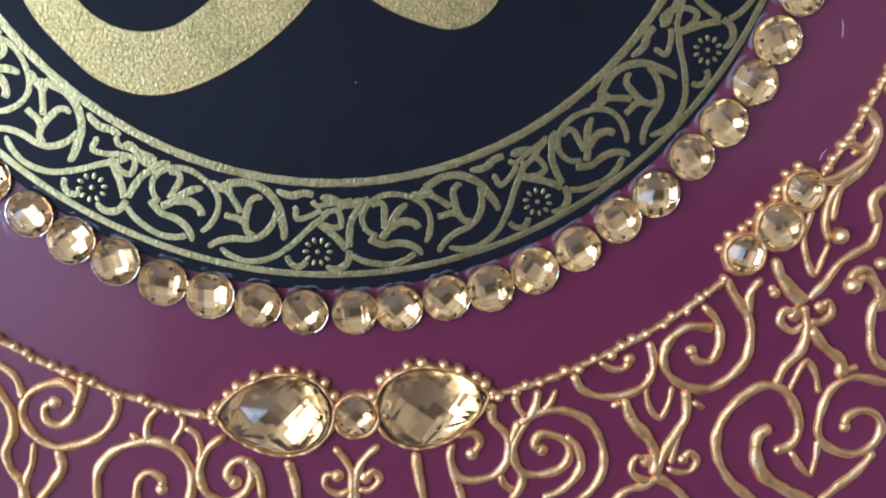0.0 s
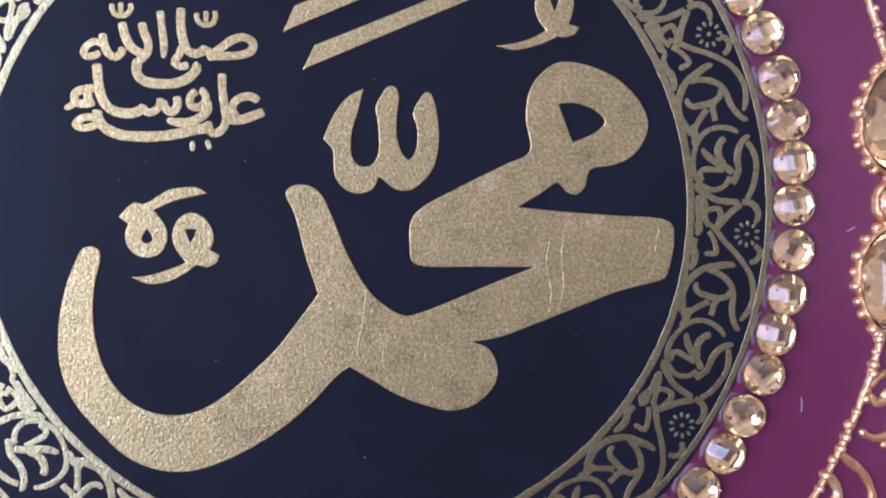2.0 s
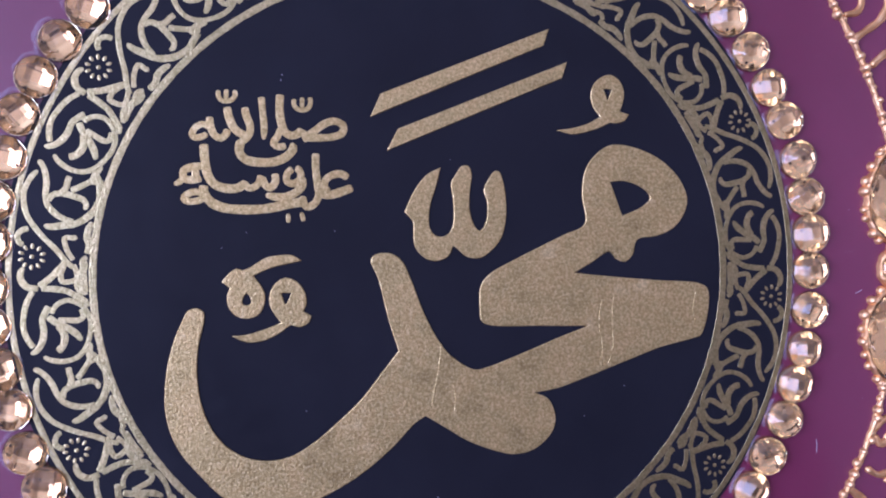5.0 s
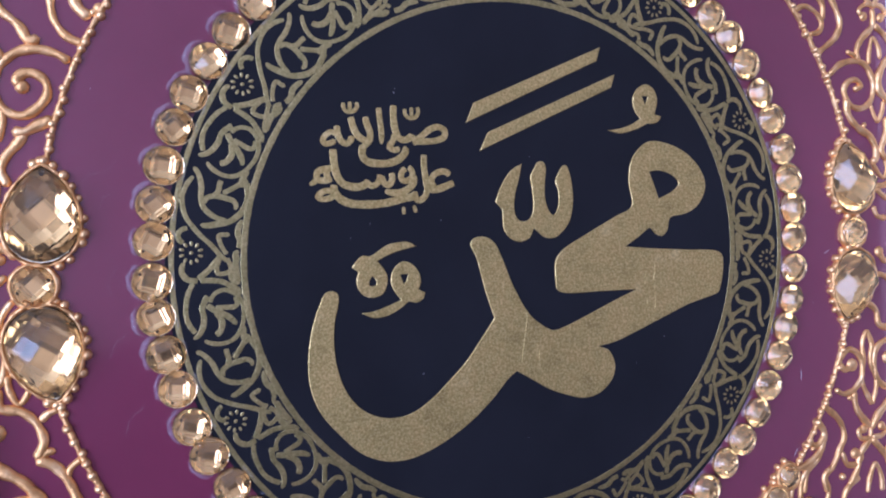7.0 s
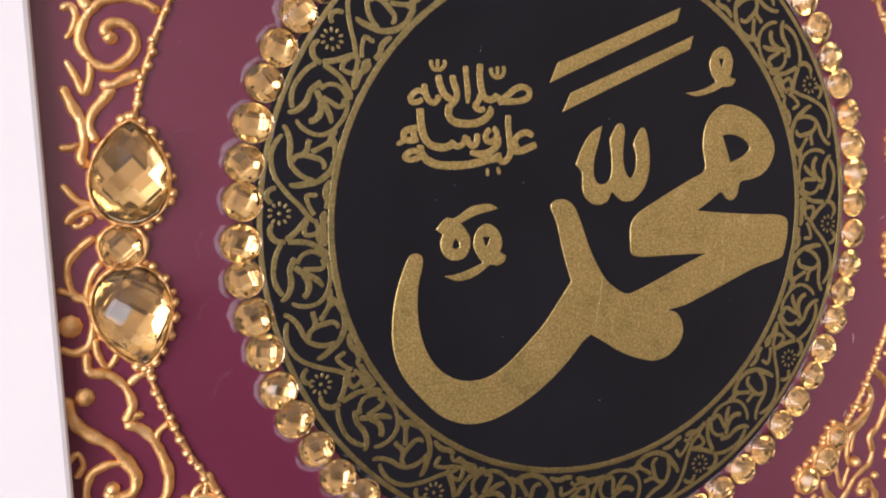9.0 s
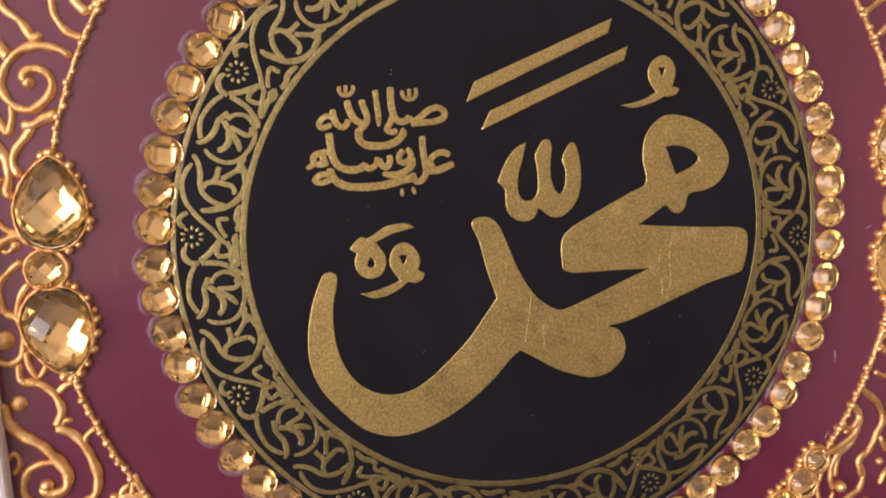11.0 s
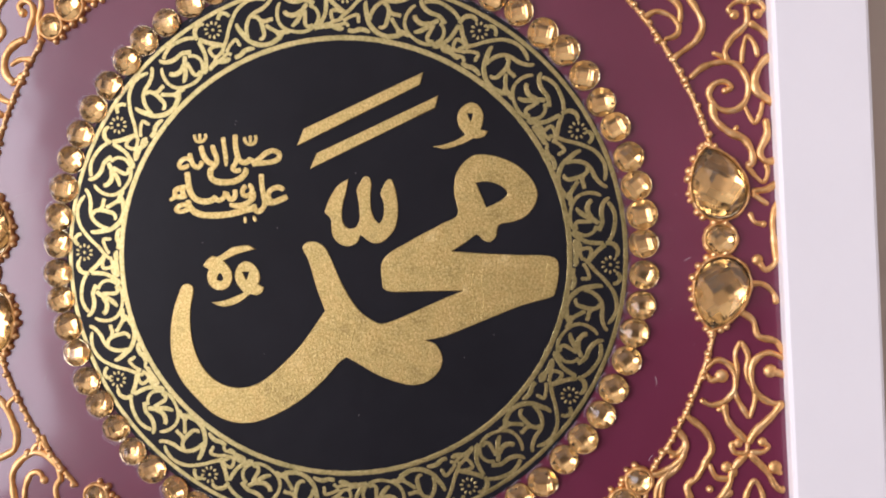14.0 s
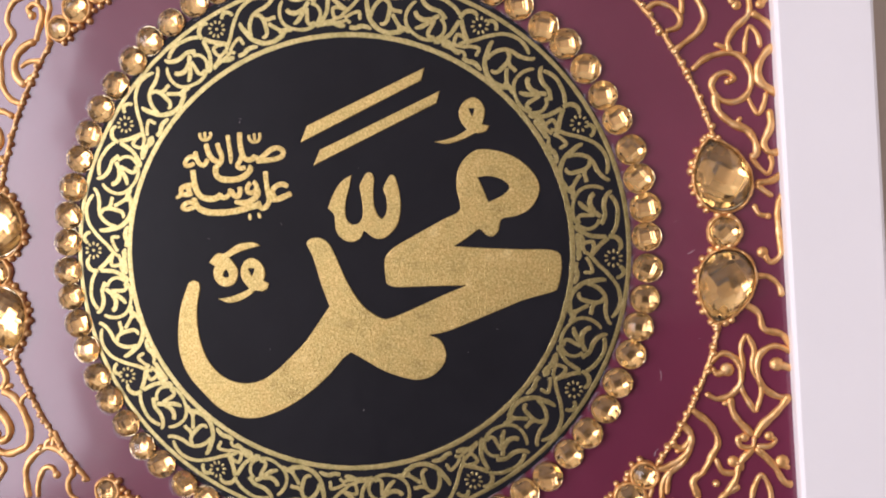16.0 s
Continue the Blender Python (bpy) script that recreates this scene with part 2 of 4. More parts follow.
T = 0.12
setting("wall_north", box(ROOM_X0 - T, ROOM_Y1, 0, ROOM_X1 + T, ROOM_Y1 + T, ROOM_H), WALL, "plain beige painted wall behind the plaque", "wall")
setting("wall_south", box(ROOM_X0 - T, ROOM_Y0 - T, 0, ROOM_X1 + T, ROOM_Y0, ROOM_H), TAN_WALL, "plain tan painted wall of the room", "wall")
# Unseen dark board, added so that low reflections in the enamel go dark.
setting("wall_south_dado", box(-1.05, ROOM_Y0, 0, ROOM_X1, ROOM_Y0 + 0.03, 0.98, 0.006), REFLECTED_DARK, "unseen dark board added along the wall to darken reflections in the plaque", "wall")
setting("wall_east", box(ROOM_X1, ROOM_Y0, 0, ROOM_X1 + T, ROOM_Y1, ROOM_H), TAN_WALL, "plain tan painted wall of the room", "wall")
setting("wall_west", box(ROOM_X0 - T, ROOM_Y0, 0, ROOM_X0, WIN_Y0, ROOM_H), WALL, "plain beige painted wall beside the window", "wall")
for nm, b in (("wall_west_pier", (ROOM_X0 - T, WIN_Y1, 0, ROOM_X0, ROOM_Y1, ROOM_H)), ("wall_west_sill", (ROOM_X0 - T, WIN_Y0, 0, ROOM_X0, WIN_Y1, WIN_Z0)),
              ("wall_west_head", (ROOM_X0 - T, WIN_Y0, WIN_Z1, ROOM_X0, WIN_Y1, ROOM_H))):
    setting(nm, box(*b), WALL, "plain beige painted wall round the window", "wall")
setting("floor", box(ROOM_X0 - T, ROOM_Y0 - T, -0.1, ROOM_X1 + T, ROOM_Y1 + T, 0), FLOOR, "brown tiled floor of the room", "floor")
setting("ceiling", box(ROOM_X0 - T, ROOM_Y0 - T, ROOM_H, ROOM_X1 + T, ROOM_Y1 + T, ROOM_H + 0.1), CEILING, "white painted ceiling of the room", "ceiling")

# ---- the plaque ----
HALF_X0, HALF_X1, HALF_Z, FRAME_W, FRAME_PROUD, BACK = -119.7, 121.6, 133.0, 25.2, 5.0, 20.0
plaque = tagged(new("wall_plaque"), "glossy plum enamel plaque with raised gold lace and white frame", "wall plaque")
plaque.location = (0, 0, 1.5)


def mm_box(x0, y0, z0, x1, y1, z1, bevel=0.0):
    return box(x0 * MM, y0 * MM, z0 * MM, x1 * MM, y1 * MM, z1 * MM, bevel * MM)


part("panel", mm_box(HALF_X0, 0, -HALF_Z, HALF_X1, BACK - 1, HALF_Z), plaque, "glossy plum enamel panel", material=ENAMEL)
for x0, z0, x1, z1 in ((HALF_X0 - FRAME_W, -HALF_Z - FRAME_W, HALF_X0, HALF_Z + FRAME_W), (HALF_X1, -HALF_Z - FRAME_W, HALF_X1 + FRAME_W, HALF_Z + FRAME_W),
                       (HALF_X0, HALF_Z, HALF_X1, HALF_Z + FRAME_W), (HALF_X0, -HALF_Z - FRAME_W, HALF_X1, -HALF_Z)):
    part("frame_rail", mm_box(x0, -FRAME_PROUD, z0, x1, BACK, z1, 1.1), plaque, "smooth white painted frame rail", material=WHITE)

# ---- the medallion ----
TURN = -4.9
OVAL = Matrix.Translation((0.0004, 0, 0)) @ Matrix.Diagonal((1.011, 1, 0.988, 1))
DISC_Y = 0.8
medallion = tagged(new("medallion", disc(81.0, -0.2, DISC_Y, BLACK, "medallion")), "round black medallion with gold foil vine band and calligraphy", "medallion")
medallion.location = plaque.location
PRINT_Y = DISC_Y - 0.05


def circle_pts(r, n=72, cx=0.0, cz=0.0):
    return [(cx + r * math.cos(math.tau * k / n), cz + r * math.sin(math.tau * k / n)) for k in range(n)]


part("ring_line", ridge("ring_line", [(0.4 + 64.7 * math.cos(math.tau * k / 72), 62.2 * math.sin(math.tau * k / 72)) for k in range(72)], 1.55, 0.09, RING_GOLD, PRINT_Y, True, wobble=0.08, power=0.28), medallion, "gold inner ring line")
part("ring_line", ridge("ring_line", circle_pts(79.2), 1.25, 0.09, RING_GOLD, PRINT_Y, True, wobble=0.06, power=0.28), medallion, "gold outer ring line", OVAL)


def vine(width, *polar, taper=0):
    """One stroke of the scrolling band, in radius and angle from a rosette; it repeats twelve times."""
    pts = [(r * math.cos(radians(a)), r * math.sin(radians(a))) for r, a in polar]
    me = ridge("vine", pts, width * 1.22, 0.07, RING_GOLD, PRINT_Y, taper=taper, sides=6, wobble=0.07, seed=len(polar), power=0.28)
    for k in range(12):
        part("vine", me, medallion, "", OVAL @ Matrix.Rotation(-radians(30 * k + TURN), 4, "Y"))


vine(1.0, (67.3, 1.7), (68.8, 0.66), (70.8, -1.18), (73.3, -2.9), (75.4, -4.54), (76.8, -5.89), (77.8, -7.7), (78.1, -9.43), (77.5, -11.41), (76.2, -13.11), taper=2)
vine(1.05, (75.8, -4.05), (77.2, -3.67), (78.0, -2.81), (77.7, -1.99), (76.5, -1.38))
vine(0.95, (67.4, 0.52), (68.6, -0.86), (69.3, -2.19), (69.5, -3.09), (68.8, -3.34), (67.8, -3.34), (67.2, -3.94))
vine(1.25, (65.2, -0.58), (64.9, -2.36), (65.5, -3.89), (65.3, -5.47), (64.4, -7.37), taper=2)
vine(1.3, (65.0, 6.96), (66.4, 5.39), (66.8, 3.62), (65.8, 2.0), (65.6, 0.75), (66.4, 0.22), taper=1)
vine(1.3, (74.5, -5.02), (72.6, -4.66), (70.2, -5.11), (67.8, -5.75), (66.1, -6.98), (65.0, -8.45), (64.5, -10.85), (65.1, -12.76), (65.6, -14.1), taper=1)
vine(1.1, (68.0, -5.87), (70.3, -6.23), (72.1, -6.91), (73.7, -8.13), (74.3, -9.56), (74.6, -11.19), (75.6, -12.87), (76.6, -13.7), (78.0, -14.23), taper=2)
vine(1.15, (73.7, -8.24), (73.0, -9.5), (71.3, -10.07), (68.8, -10.02), (67.3, -9.78), (66.6, -8.89), (67.5, -7.58), taper=2)
vine(1.15, (71.9, -9.73), (71.0, -10.92), (71.0, -12.04), (70.9, -13.26))
vine(1.1, (70.2, -10.64), (68.2, -12.04), (66.3, -13.71), (65.3, -14.57))
vine(0.95, (72.3, -21.38), (72.0, -22.14), (70.9, -23.12), (68.9, -23.57), (66.8, -22.7), (65.6, -21.19), (65.3, -19.09), (65.9, -17.1), (67.1, -15.3), (68.8, -14.24), (71.2, -14.03), (73.9, -14.78), (75.4, -15.87), taper=2)
vine(1.2, (78.1, -16.13), (76.3, -16.3), (74.8, -17.31), (74.0, -19.06), (74.0, -20.89), (73.0, -22.36), (72.4, -23.01), taper=1)
vine(1.25, (67.2, -15.86), (68.0, -17.73), (69.8, -19.25), (71.6, -20.22), (73.2, -21.45), taper=1)
vine(1.3, (72.5, -15.7), (71.2, -16.27), (70.4, -17.71), (70.8, -19.1), (71.6, -20.0))
vine(1.05, (71.5, -20.63), (69.6, -20.4), (67.3, -20.19), (66.5, -20.65), (66.9, -22.3))
vine(1.05, (76.1, -16.73), (77.1, -18.18), (77.6, -19.99), (77.2, -22.0), (76.5, -23.73), (75.2, -25.42))
vine(1.25, (74.5, -25.71), (72.0, -27.3), (69.7, -29.41), (68.9, -30.25))
vine(1.2, (74.0, -25.52), (76.4, -25.85), (77.6, -27.03), (77.4, -28.28), (76.0, -28.99), taper=2)
vine(1.15, (74.2, -25.61), (71.2, -25.41), (69.2, -25.05), (67.3, -24.06), (66.0, -23.26), (65.6, -21.87))
vine(0.95, (65.8, -23.94), (66.2, -25.65), (67.1, -27.0), (67.5, -28.33), (68.2, -29.63))
vine(1.0, (67.1, -27.06), (68.4, -26.6), (70.0, -26.6), (70.3, -27.69), (69.6, -29.31))
vine(0.95, (65.6, -24.44), (65.9, -26.66), (66.1, -28.36), (66.5, -30.03), (65.3, -30.95))
vine(1.3, (66.3, -12.32), (66.6, -14.19), (66.2, -15.42), (65.4, -17.02), taper=2)


PETAL = mesh_from("petal", *bead_shape(0.56, 0.08, 2, 8, base=PRINT_Y), RING_GOLD, True)
for k in range(12):
    rosette = OVAL @ Matrix.Rotation(-radians(30 * k + TURN), 4, "Y") @ Matrix.Translation((75.1 * MM, 0, 0))
    part("petal", PETAL, medallion, "", rosette)
    for q in range(10):
        part("petal", PETAL, medallion, "", rosette @ Matrix.Rotation(math.tau * (q + 0.5) / 10, 4, "Y") @ Matrix.Translation((2.05 * MM, 0, 0)) @ Matrix.Diagonal((1.3, 1, 0.8, 1)))


def letter(width, *pts, taper=0):
    return part("calligraphy_stroke", ridge("calligraphy_stroke", pts, width * 1.08, 0.09, FOIL_GOLD, PRINT_Y, taper=taper, sides=7, wobble=0.05, seed=len(pts), power=0.22), medallion, "gold foil calligraphy stroke")


ARM = [(12, -2), (13.7, 0.2), (21.2, 4.1), (29.7, 8), (34.4, 10.3), (33.9, 16.4), (34.6, 21.2), (36.6, 24.3), (39.8, 26.5), (42.5, 26.7), (47, 25.6), (51.6, 23.2), (55.4, 19.3), (57.1, 14.9), (55.7, 10.9), (53.2, 8.5), (49.9, 7.3), (45.8, 6.6), (44.8, 3.5), (43.1, 2), (41, 2.8), (39.7, 4.3), (35.8, 2.1), (32.1, 0.1, 0), (38.9, -0.8), (50.1, -2), (59.7, -3), (61.4, -4.1), (61.7, -7.1), (60.8, -11.9), (59.8, -14.1), (58.2, -14.7)]
FOOT = [(50.9, -16.3), (42.6, -19.1), (34.3, -22), (27.6, -24.1), (22.9, -24.7, 0), (25.8, -26), (27.3, -29), (27.3, -31.5), (26.1, -33.9), (22.7, -36.6), (18.5, -37.4), (14.4, -36.4), (8.7, -34), (3.9, -30.9), (0, -28.4, 0)]
BOWL = [(-2.2, -29.8), (-6.7, -34.3), (-12.7, -39.1), (-18.7, -42.6), (-24.5, -45.0), (-29.6, -46.1), (-34.6, -45.7), (-40.2, -43.1), (-44.9, -38.3), (-49.4, -32.2), (-51.4, -25.8), (-51.3, -18.8), (-49.8, -11.9), (-47.7, -6.9), (-46.6, -5.0), (-44.9, -4.6), (-43.6, -5.4), (-43.5, -7.1), (-44.8, -12.2), (-45.2, -17.8), (-44.6, -23.4), (-42.9, -28.3), (-40.0, -32.3), (-35.9, -34.9), (-31.6, -35.7), (-27.2, -35.0), (-22.7, -32.5), (-18.2, -28.9), (-13.2, -24.4), (-8.9, -19.2), (-5.3, -14.7, 0)]
STEM = [(-7.2, -8.2), (-9.1, 0.2), (-10.5, 3.9), (-9.4, 5.1), (-6.2, 5.1), (-4.1, 3.5), (-2.4, -0.2), (0.4, -7.8), (4.2, -14.7), (7.3, -17.6), (10.5, -19.3), (13.1, -18.9), (19.8, -16.6), (28.3, -13.4), (34.7, -11.2, 0), (25.2, -10.8), (13.6, -10.2), (12, -9.3), (11.7, -6.8)]
EYE = [(40.1, 18.9, 0), (43.3, 19), (47.3, 17.4), (48.8, 15.4), (47, 13.6), (43.7, 12.2), (42.6, 11.8, 0), (41.2, 15.9)]
CROWN = [(-3.4, 13.5, 0), (-2, 16.6), (-0.2, 19.4), (1.6, 21.2), (4.2, 22.4, 0), (3.1, 18.4), (1.8, 14.3), (1.7, 10.2), (2.9, 8.5), (4.9, 8.4), (6.4, 10.3), (6.6, 15.7), (6.3, 19.3), (7.5, 21.3), (8.4, 22.6), (9.9, 22.7), (10.6, 21.1), (10.2, 17.9), (10, 13.8), (10.9, 10.5), (12.1, 9.3), (13.4, 11.2), (13.7, 15.2), (13, 17.7), (14, 19.8), (15.3, 21.5), (16.4, 21.4), (17, 19.9), (17.6, 16.6), (17.6, 11.7), (16.5, 7.7), (14.7, 5.4), (12.1, 3.7), (9.3, 4), (7.2, 5.8), (6.4, 6.3, 0), (5.5, 4.3), (2.9, 3.3), (0.4, 4.1), (-1.4, 6.3), (-1.7, 9.6), (-1.7, 11.3)]
BAR_A = [(-9.9, 32.7, 0), (-7.7, 37.4, 0), (27.4, 50.7, 0), (26.2, 47.2, 0)]
BAR_B = [(-6.7, 25.9, 0), (-4.4, 30.3, 0), (31.2, 43.9, 0), (30, 40.5, 0)]
HOOK_A = [(-40, 0.4, 0), (-38.6, 2), (-37.1, 3), (-35.7, 2.6), (-33.8, 3.5), (-31.2, 5), (-28.5, 5.4), (-26.3, 5.4), (-24.2, 4.2, 0), (-26.4, 3.7), (-29.1, 3.2), (-31.3, 2.5), (-33.8, 1.4, 0), (-32.8, 0.1), (-31.7, -1.9), (-31.8, -4.3), (-32.9, -6.3), (-35.3, -7.1), (-37.5, -6.4), (-38.9, -4.4), (-39, -2.2), (-38.4, -0.9, 0)]
HOOK_A_EYE = [(-35.2, -2, 0), (-34.5, -2.9), (-34.4, -4), (-35.3, -4.4), (-36.1, -4), (-35.9, -2.9)]
HOOK_B = [(-27.5, 0.9), (-25.4, 0.1), (-23.8, -2.1), (-23.5, -4.4), (-24.2, -6, 0), (-22.6, -6.9, 0), (-23.1, -8.3), (-25, -9.2), (-26.7, -8.7), (-28.3, -9.8), (-30.5, -11), (-32.7, -11.7), (-35.5, -11.8), (-37.1, -11.1), (-38.3, -10.4, 0), (-35.4, -10.2), (-31.6, -9.2), (-28.6, -8.1, 0), (-29.9, -6.4), (-30.8, -4.4), (-30.7, -2.2), (-29.5, -0.1)]
HOOK_B_EYE = [(-28.5, -2.2, 0), (-26.5, -2.2, 0), (-27.1, -3.7), (-27.7, -4.5, 0)]
HOOK_C = [(40.3, 41.3), (42.4, 40.1), (43.4, 37.7), (43.1, 35.5), (42.4, 33.6, 0), (44.4, 33, 0), (43.4, 31.6), (41.2, 31.1), (40.3, 31.3, 0), (37.6, 30.1), (34.3, 29.2), (31.9, 28.9), (28.7, 29.8, 0), (32, 30.2), (35.3, 31.1), (38.1, 32.5, 0), (36.6, 34.6), (36.1, 37.4), (37.4, 40)]
HOOK_C_EYE = [(38.9, 38.3, 0), (40.7, 38.2, 0), (39.8, 35.9, 0)]
letter(1.45, (-41.4, 33.2), (-41.2, 31.0), (-40.5, 29.3), (-39.3, 28.7), (-38.2, 29.6), (-38.0, 30.8))
letter(1.3, (-41.2, 30.8), (-42.7, 31.5), (-44.2, 30.7), (-44.8, 29.6), (-44.3, 28.9), (-42.7, 29.1), (-41.6, 29.8))
letter(1.6, (-38.0, 35.1), (-37.6, 32.7), (-36.6, 30.5), (-35.3, 29.5), (-34.2, 29.3))
letter(1.5, (-34.6, 35.0), (-34.3, 33.1), (-33.6, 31.1), (-33.9, 29.3), (-34.8, 28.4), (-35.8, 27.9))
letter(0.95, (-39.3, 38.3), (-39.6, 37.3), (-39.1, 36.2), (-38.1, 35.9), (-37.0, 36.2), (-36.3, 37.2), (-36.6, 38.4))
letter(0.9, (-38.0, 38.5), (-38.1, 36.1))
letter(1.35, (-31.3, 37.0), (-31.1, 33.8), (-30.9, 30.9), (-31.1, 27.8), taper=2)
letter(1.6, (-27.6, 37.5), (-27.8, 34.2), (-27.5, 31.5), (-26.8, 29.7), (-25.5, 29.1), (-24.0, 29.7), (-23.4, 30.7))
letter(1.4, (-27.6, 30.8), (-28.3, 29.0), (-29.2, 27.6), (-28.1, 26.9), (-26.4, 27.2))
letter(1.75, (-26.4, 27.3), (-25.3, 26.7), (-26.5, 25.1), (-28.9, 24.0), (-32.2, 23.9), (-34.7, 24.5), (-35.8, 25.9), (-35.6, 27.7), (-35.2, 28.4))
letter(1.5, (-22.9, 28.8), (-21.0, 30.0), (-19.0, 31.4), (-16.9, 31.9), (-15.3, 30.9), (-15.5, 29.6), (-17.3, 28.8), (-20.0, 28.6), (-23.6, 28.7))
letter(1.2, (-23.4, 30.5), (-23.1, 28.8), (-22.6, 27.3), taper=2)
letter(0.95, (-24.8, 36.7), (-25.0, 35.4), (-24.4, 34.4), (-23.3, 34.1), (-22.2, 34.5), (-21.7, 35.5), (-21.9, 36.9))
letter(0.9, (-23.3, 36.9), (-23.4, 34.3))
letter(1.75, (-42.6, 27.9), (-42.5, 24.5), (-42.0, 21.5), (-40.8, 19.7), (-38.9, 18.9), (-36.6, 18.8), (-35.1, 19.6), (-34.7, 20.5))
letter(1.45, (-35.1, 19.5), (-33.9, 18.8), (-32.4, 19.6), (-31.6, 21.6))
letter(1.5, (-31.6, 21.2), (-31.0, 19.4), (-30.0, 18.8), (-29.0, 20.0), (-29.1, 21.9))
letter(1.5, (-42.8, 23.3), (-45.0, 23.1), (-46.6, 22.4), (-46.5, 20.9), (-45.0, 20.6), (-43.0, 21.0))
letter(1.6, (-45.4, 21.9), (-43.3, 21.9))
letter(1.35, (-46.6, 20.9), (-47.9, 20.0), (-49.1, 19.8), taper=2)
letter(1.45, (-25.3, 22.7), (-26.6, 21.6), (-26.7, 20.0), (-25.3, 19.6), (-24.0, 20.7), (-24.3, 22.3), (-25.3, 22.7))
letter(1.65, (-23.8, 21.1), (-23.8, 19.1), (-25.4, 17.6), (-27.7, 16.9), (-30.1, 17.2), (-31.6, 17.8), taper=2)
letter(1.5, (-14.4, 20.3), (-15.8, 21.3), (-17.6, 21.2), (-19.1, 20.2), (-19.3, 18.6), (-18.3, 17.6))
letter(1.7, (-13.5, 18.7), (-16.0, 17.8), (-18.3, 17.2), (-20.1, 17.5), (-20.3, 18.4))
letter(1.5, (-20.9, 25.8), (-21.0, 22.6), (-20.7, 19.4), (-20.6, 17.0), (-21.5, 15.4), (-23.0, 14.9), (-23.7, 16.2), (-23.6, 17.4))
letter(1.85, (-23.4, 16.0), (-27.0, 15.4), (-30.9, 14.7), (-35.6, 14.6), (-39.4, 15.1), (-41.8, 16.4), (-42.9, 18.3), (-42.8, 19.8))
letter(1.35, (-43.0, 18.0), (-45.1, 18.2), (-46.8, 17.0), (-45.9, 16.4), (-43.8, 16.6), (-42.7, 17.3))
letter(2.0, (-27.4, 12.7), (-25.9, 12.7))
letter(2.0, (-24.6, 12.7), (-23.1, 13.1))
for shapes in ([ARM + FOOT + BOWL + STEM, EYE], [CROWN], [BAR_A], [BAR_B], [HOOK_A, HOOK_A_EYE], [HOOK_B, HOOK_B_EYE], [HOOK_C, HOOK_C_EYE]):
    part("calligraphy_stroke", plate("calligraphy_stroke", shapes, 0.24, 0.16, FOIL_GOLD, PRINT_Y + 0.1), medallion, "broad gold foil calligraphy stroke")

# ---- raised gold lace ----
COUNT = [0]


def scroll(width, *pts, curl=0.0):
    COUNT[0] += 1
    me = ridge("scroll", pts, width * 1.0, width * 0.52, PASTE, -0.05, curl=curl, sides=9, wobble=0.2, seed=COUNT[0], power=0.95, pace=0.5)
    return part("scroll", me, plaque, "raised gold paste scroll")


BEADS = [mesh_from("bead", *bead_shape(1.0, s, 4, 9), PASTE, True) for s in (0.55, 0.7, 0.85)]


def bead(r, p, k=0, parent=plaque, into=Matrix()):
    k = (COUNT[0] + k) % 3
    return part("bead", BEADS[k], parent, "", into @ Matrix.Translation((p[0] * MM, 0, p[1] * MM)) @ Matrix.Diagonal((r, r, r, 1)))


def cord(a0, a1, r0, r1, spacing=2.7):
    """The beaded line that edges the lace, on an arc about the medallion, from angle a0 to a1."""
    n = max(4, int(abs(a1 - a0) / 3))
    pts = []
    for k in range(n + 1):
        f = k / n
        a, r = radians(a0 + (a1 - a0) * f), r0 + (r1 - r0) * f
        pts.append((r * math.cos(a), r * math.sin(a)))
    COUNT[0] += 1
    part("cord", ridge("cord", pts, 1.35, 1.0, PASTE, -0.05, wobble=0.22, seed=COUNT[0]), plaque, "gold paste edging cord")
    rnd = random.Random(int(a0 * 7))
    length = math.hypot(pts[0][0] - pts[-1][0], pts[0][1] - pts[-1][1])
    m = int(length / spacing)
    for k in range(m + 1):
        f = (k + rnd.uniform(0.2, 0.8)) / (m + 1)
        a, r = radians(a0 + (a1 - a0) * f), r0 + (r1 - r0) * f + rnd.uniform(-0.5, 0.45)
        bead(rnd.uniform(0.85, 1.15), (r * math.cos(a), r * math.sin(a)), k)


# bottom run
scroll(1.6, (-43.2, -97.2), (-43.4, -100.9), (-45.8, -104.4), (-49.4, -106.3), (-54.4, -106.8), (-57.9, -104.6), (-59.7, -100.8), (-58.6, -97.2), (-55.5, -95.3), (-52, -95), (-49.9, -97.3), (-50.8, -100.9), (-53.4, -102.8), (-55.7, -101.6), (-55.6, -99), (-53.9, -98.5), curl=1.3)
scroll(1.9, (-48.3, -93.7), (-49.2, -97.3), (-50.4, -99.9))
scroll(1.8, (-64.8, -93.2), (-62.8, -96.4), (-61.4, -100.1), (-61.8, -103.8), (-63.4, -106.9), (-63.1, -110.1), (-61.5, -112.9), (-61.3, -116.2), (-61.9, -119.9))
scroll(1.6, (-64.8, -90.1), (-62.1, -91.3), (-60, -93.5), (-59.1, -97.7))
scroll(1.3, (-58.4, -105.6), (-59.1, -109.3), (-60.5, -112.4), (-61.5, -116.1))
scroll(1.9, (-54.4, -107), (-54.1, -110.8), (-56.2, -113.8), (-58.5, -116.4), (-60.4, -119.5))
scroll(1.8, (-48.6, -120.4), (-48.5, -115.5), (-47.9, -111.8), (-45.3, -108.7), (-40.6, -106.9), (-36.2, -107.2), (-33, -109.6), (-31.5, -113.5), (-32.3, -118.4), (-34.1, -121.6))
scroll(1.6, (-41.9, -119.3), (-41.1, -114.4), (-39.1, -112.7), (-36.9, -114.2), (-37.1, -116.2), curl=1.2)
scroll(1.4, (-41.6, -105), (-40.1, -106.6))
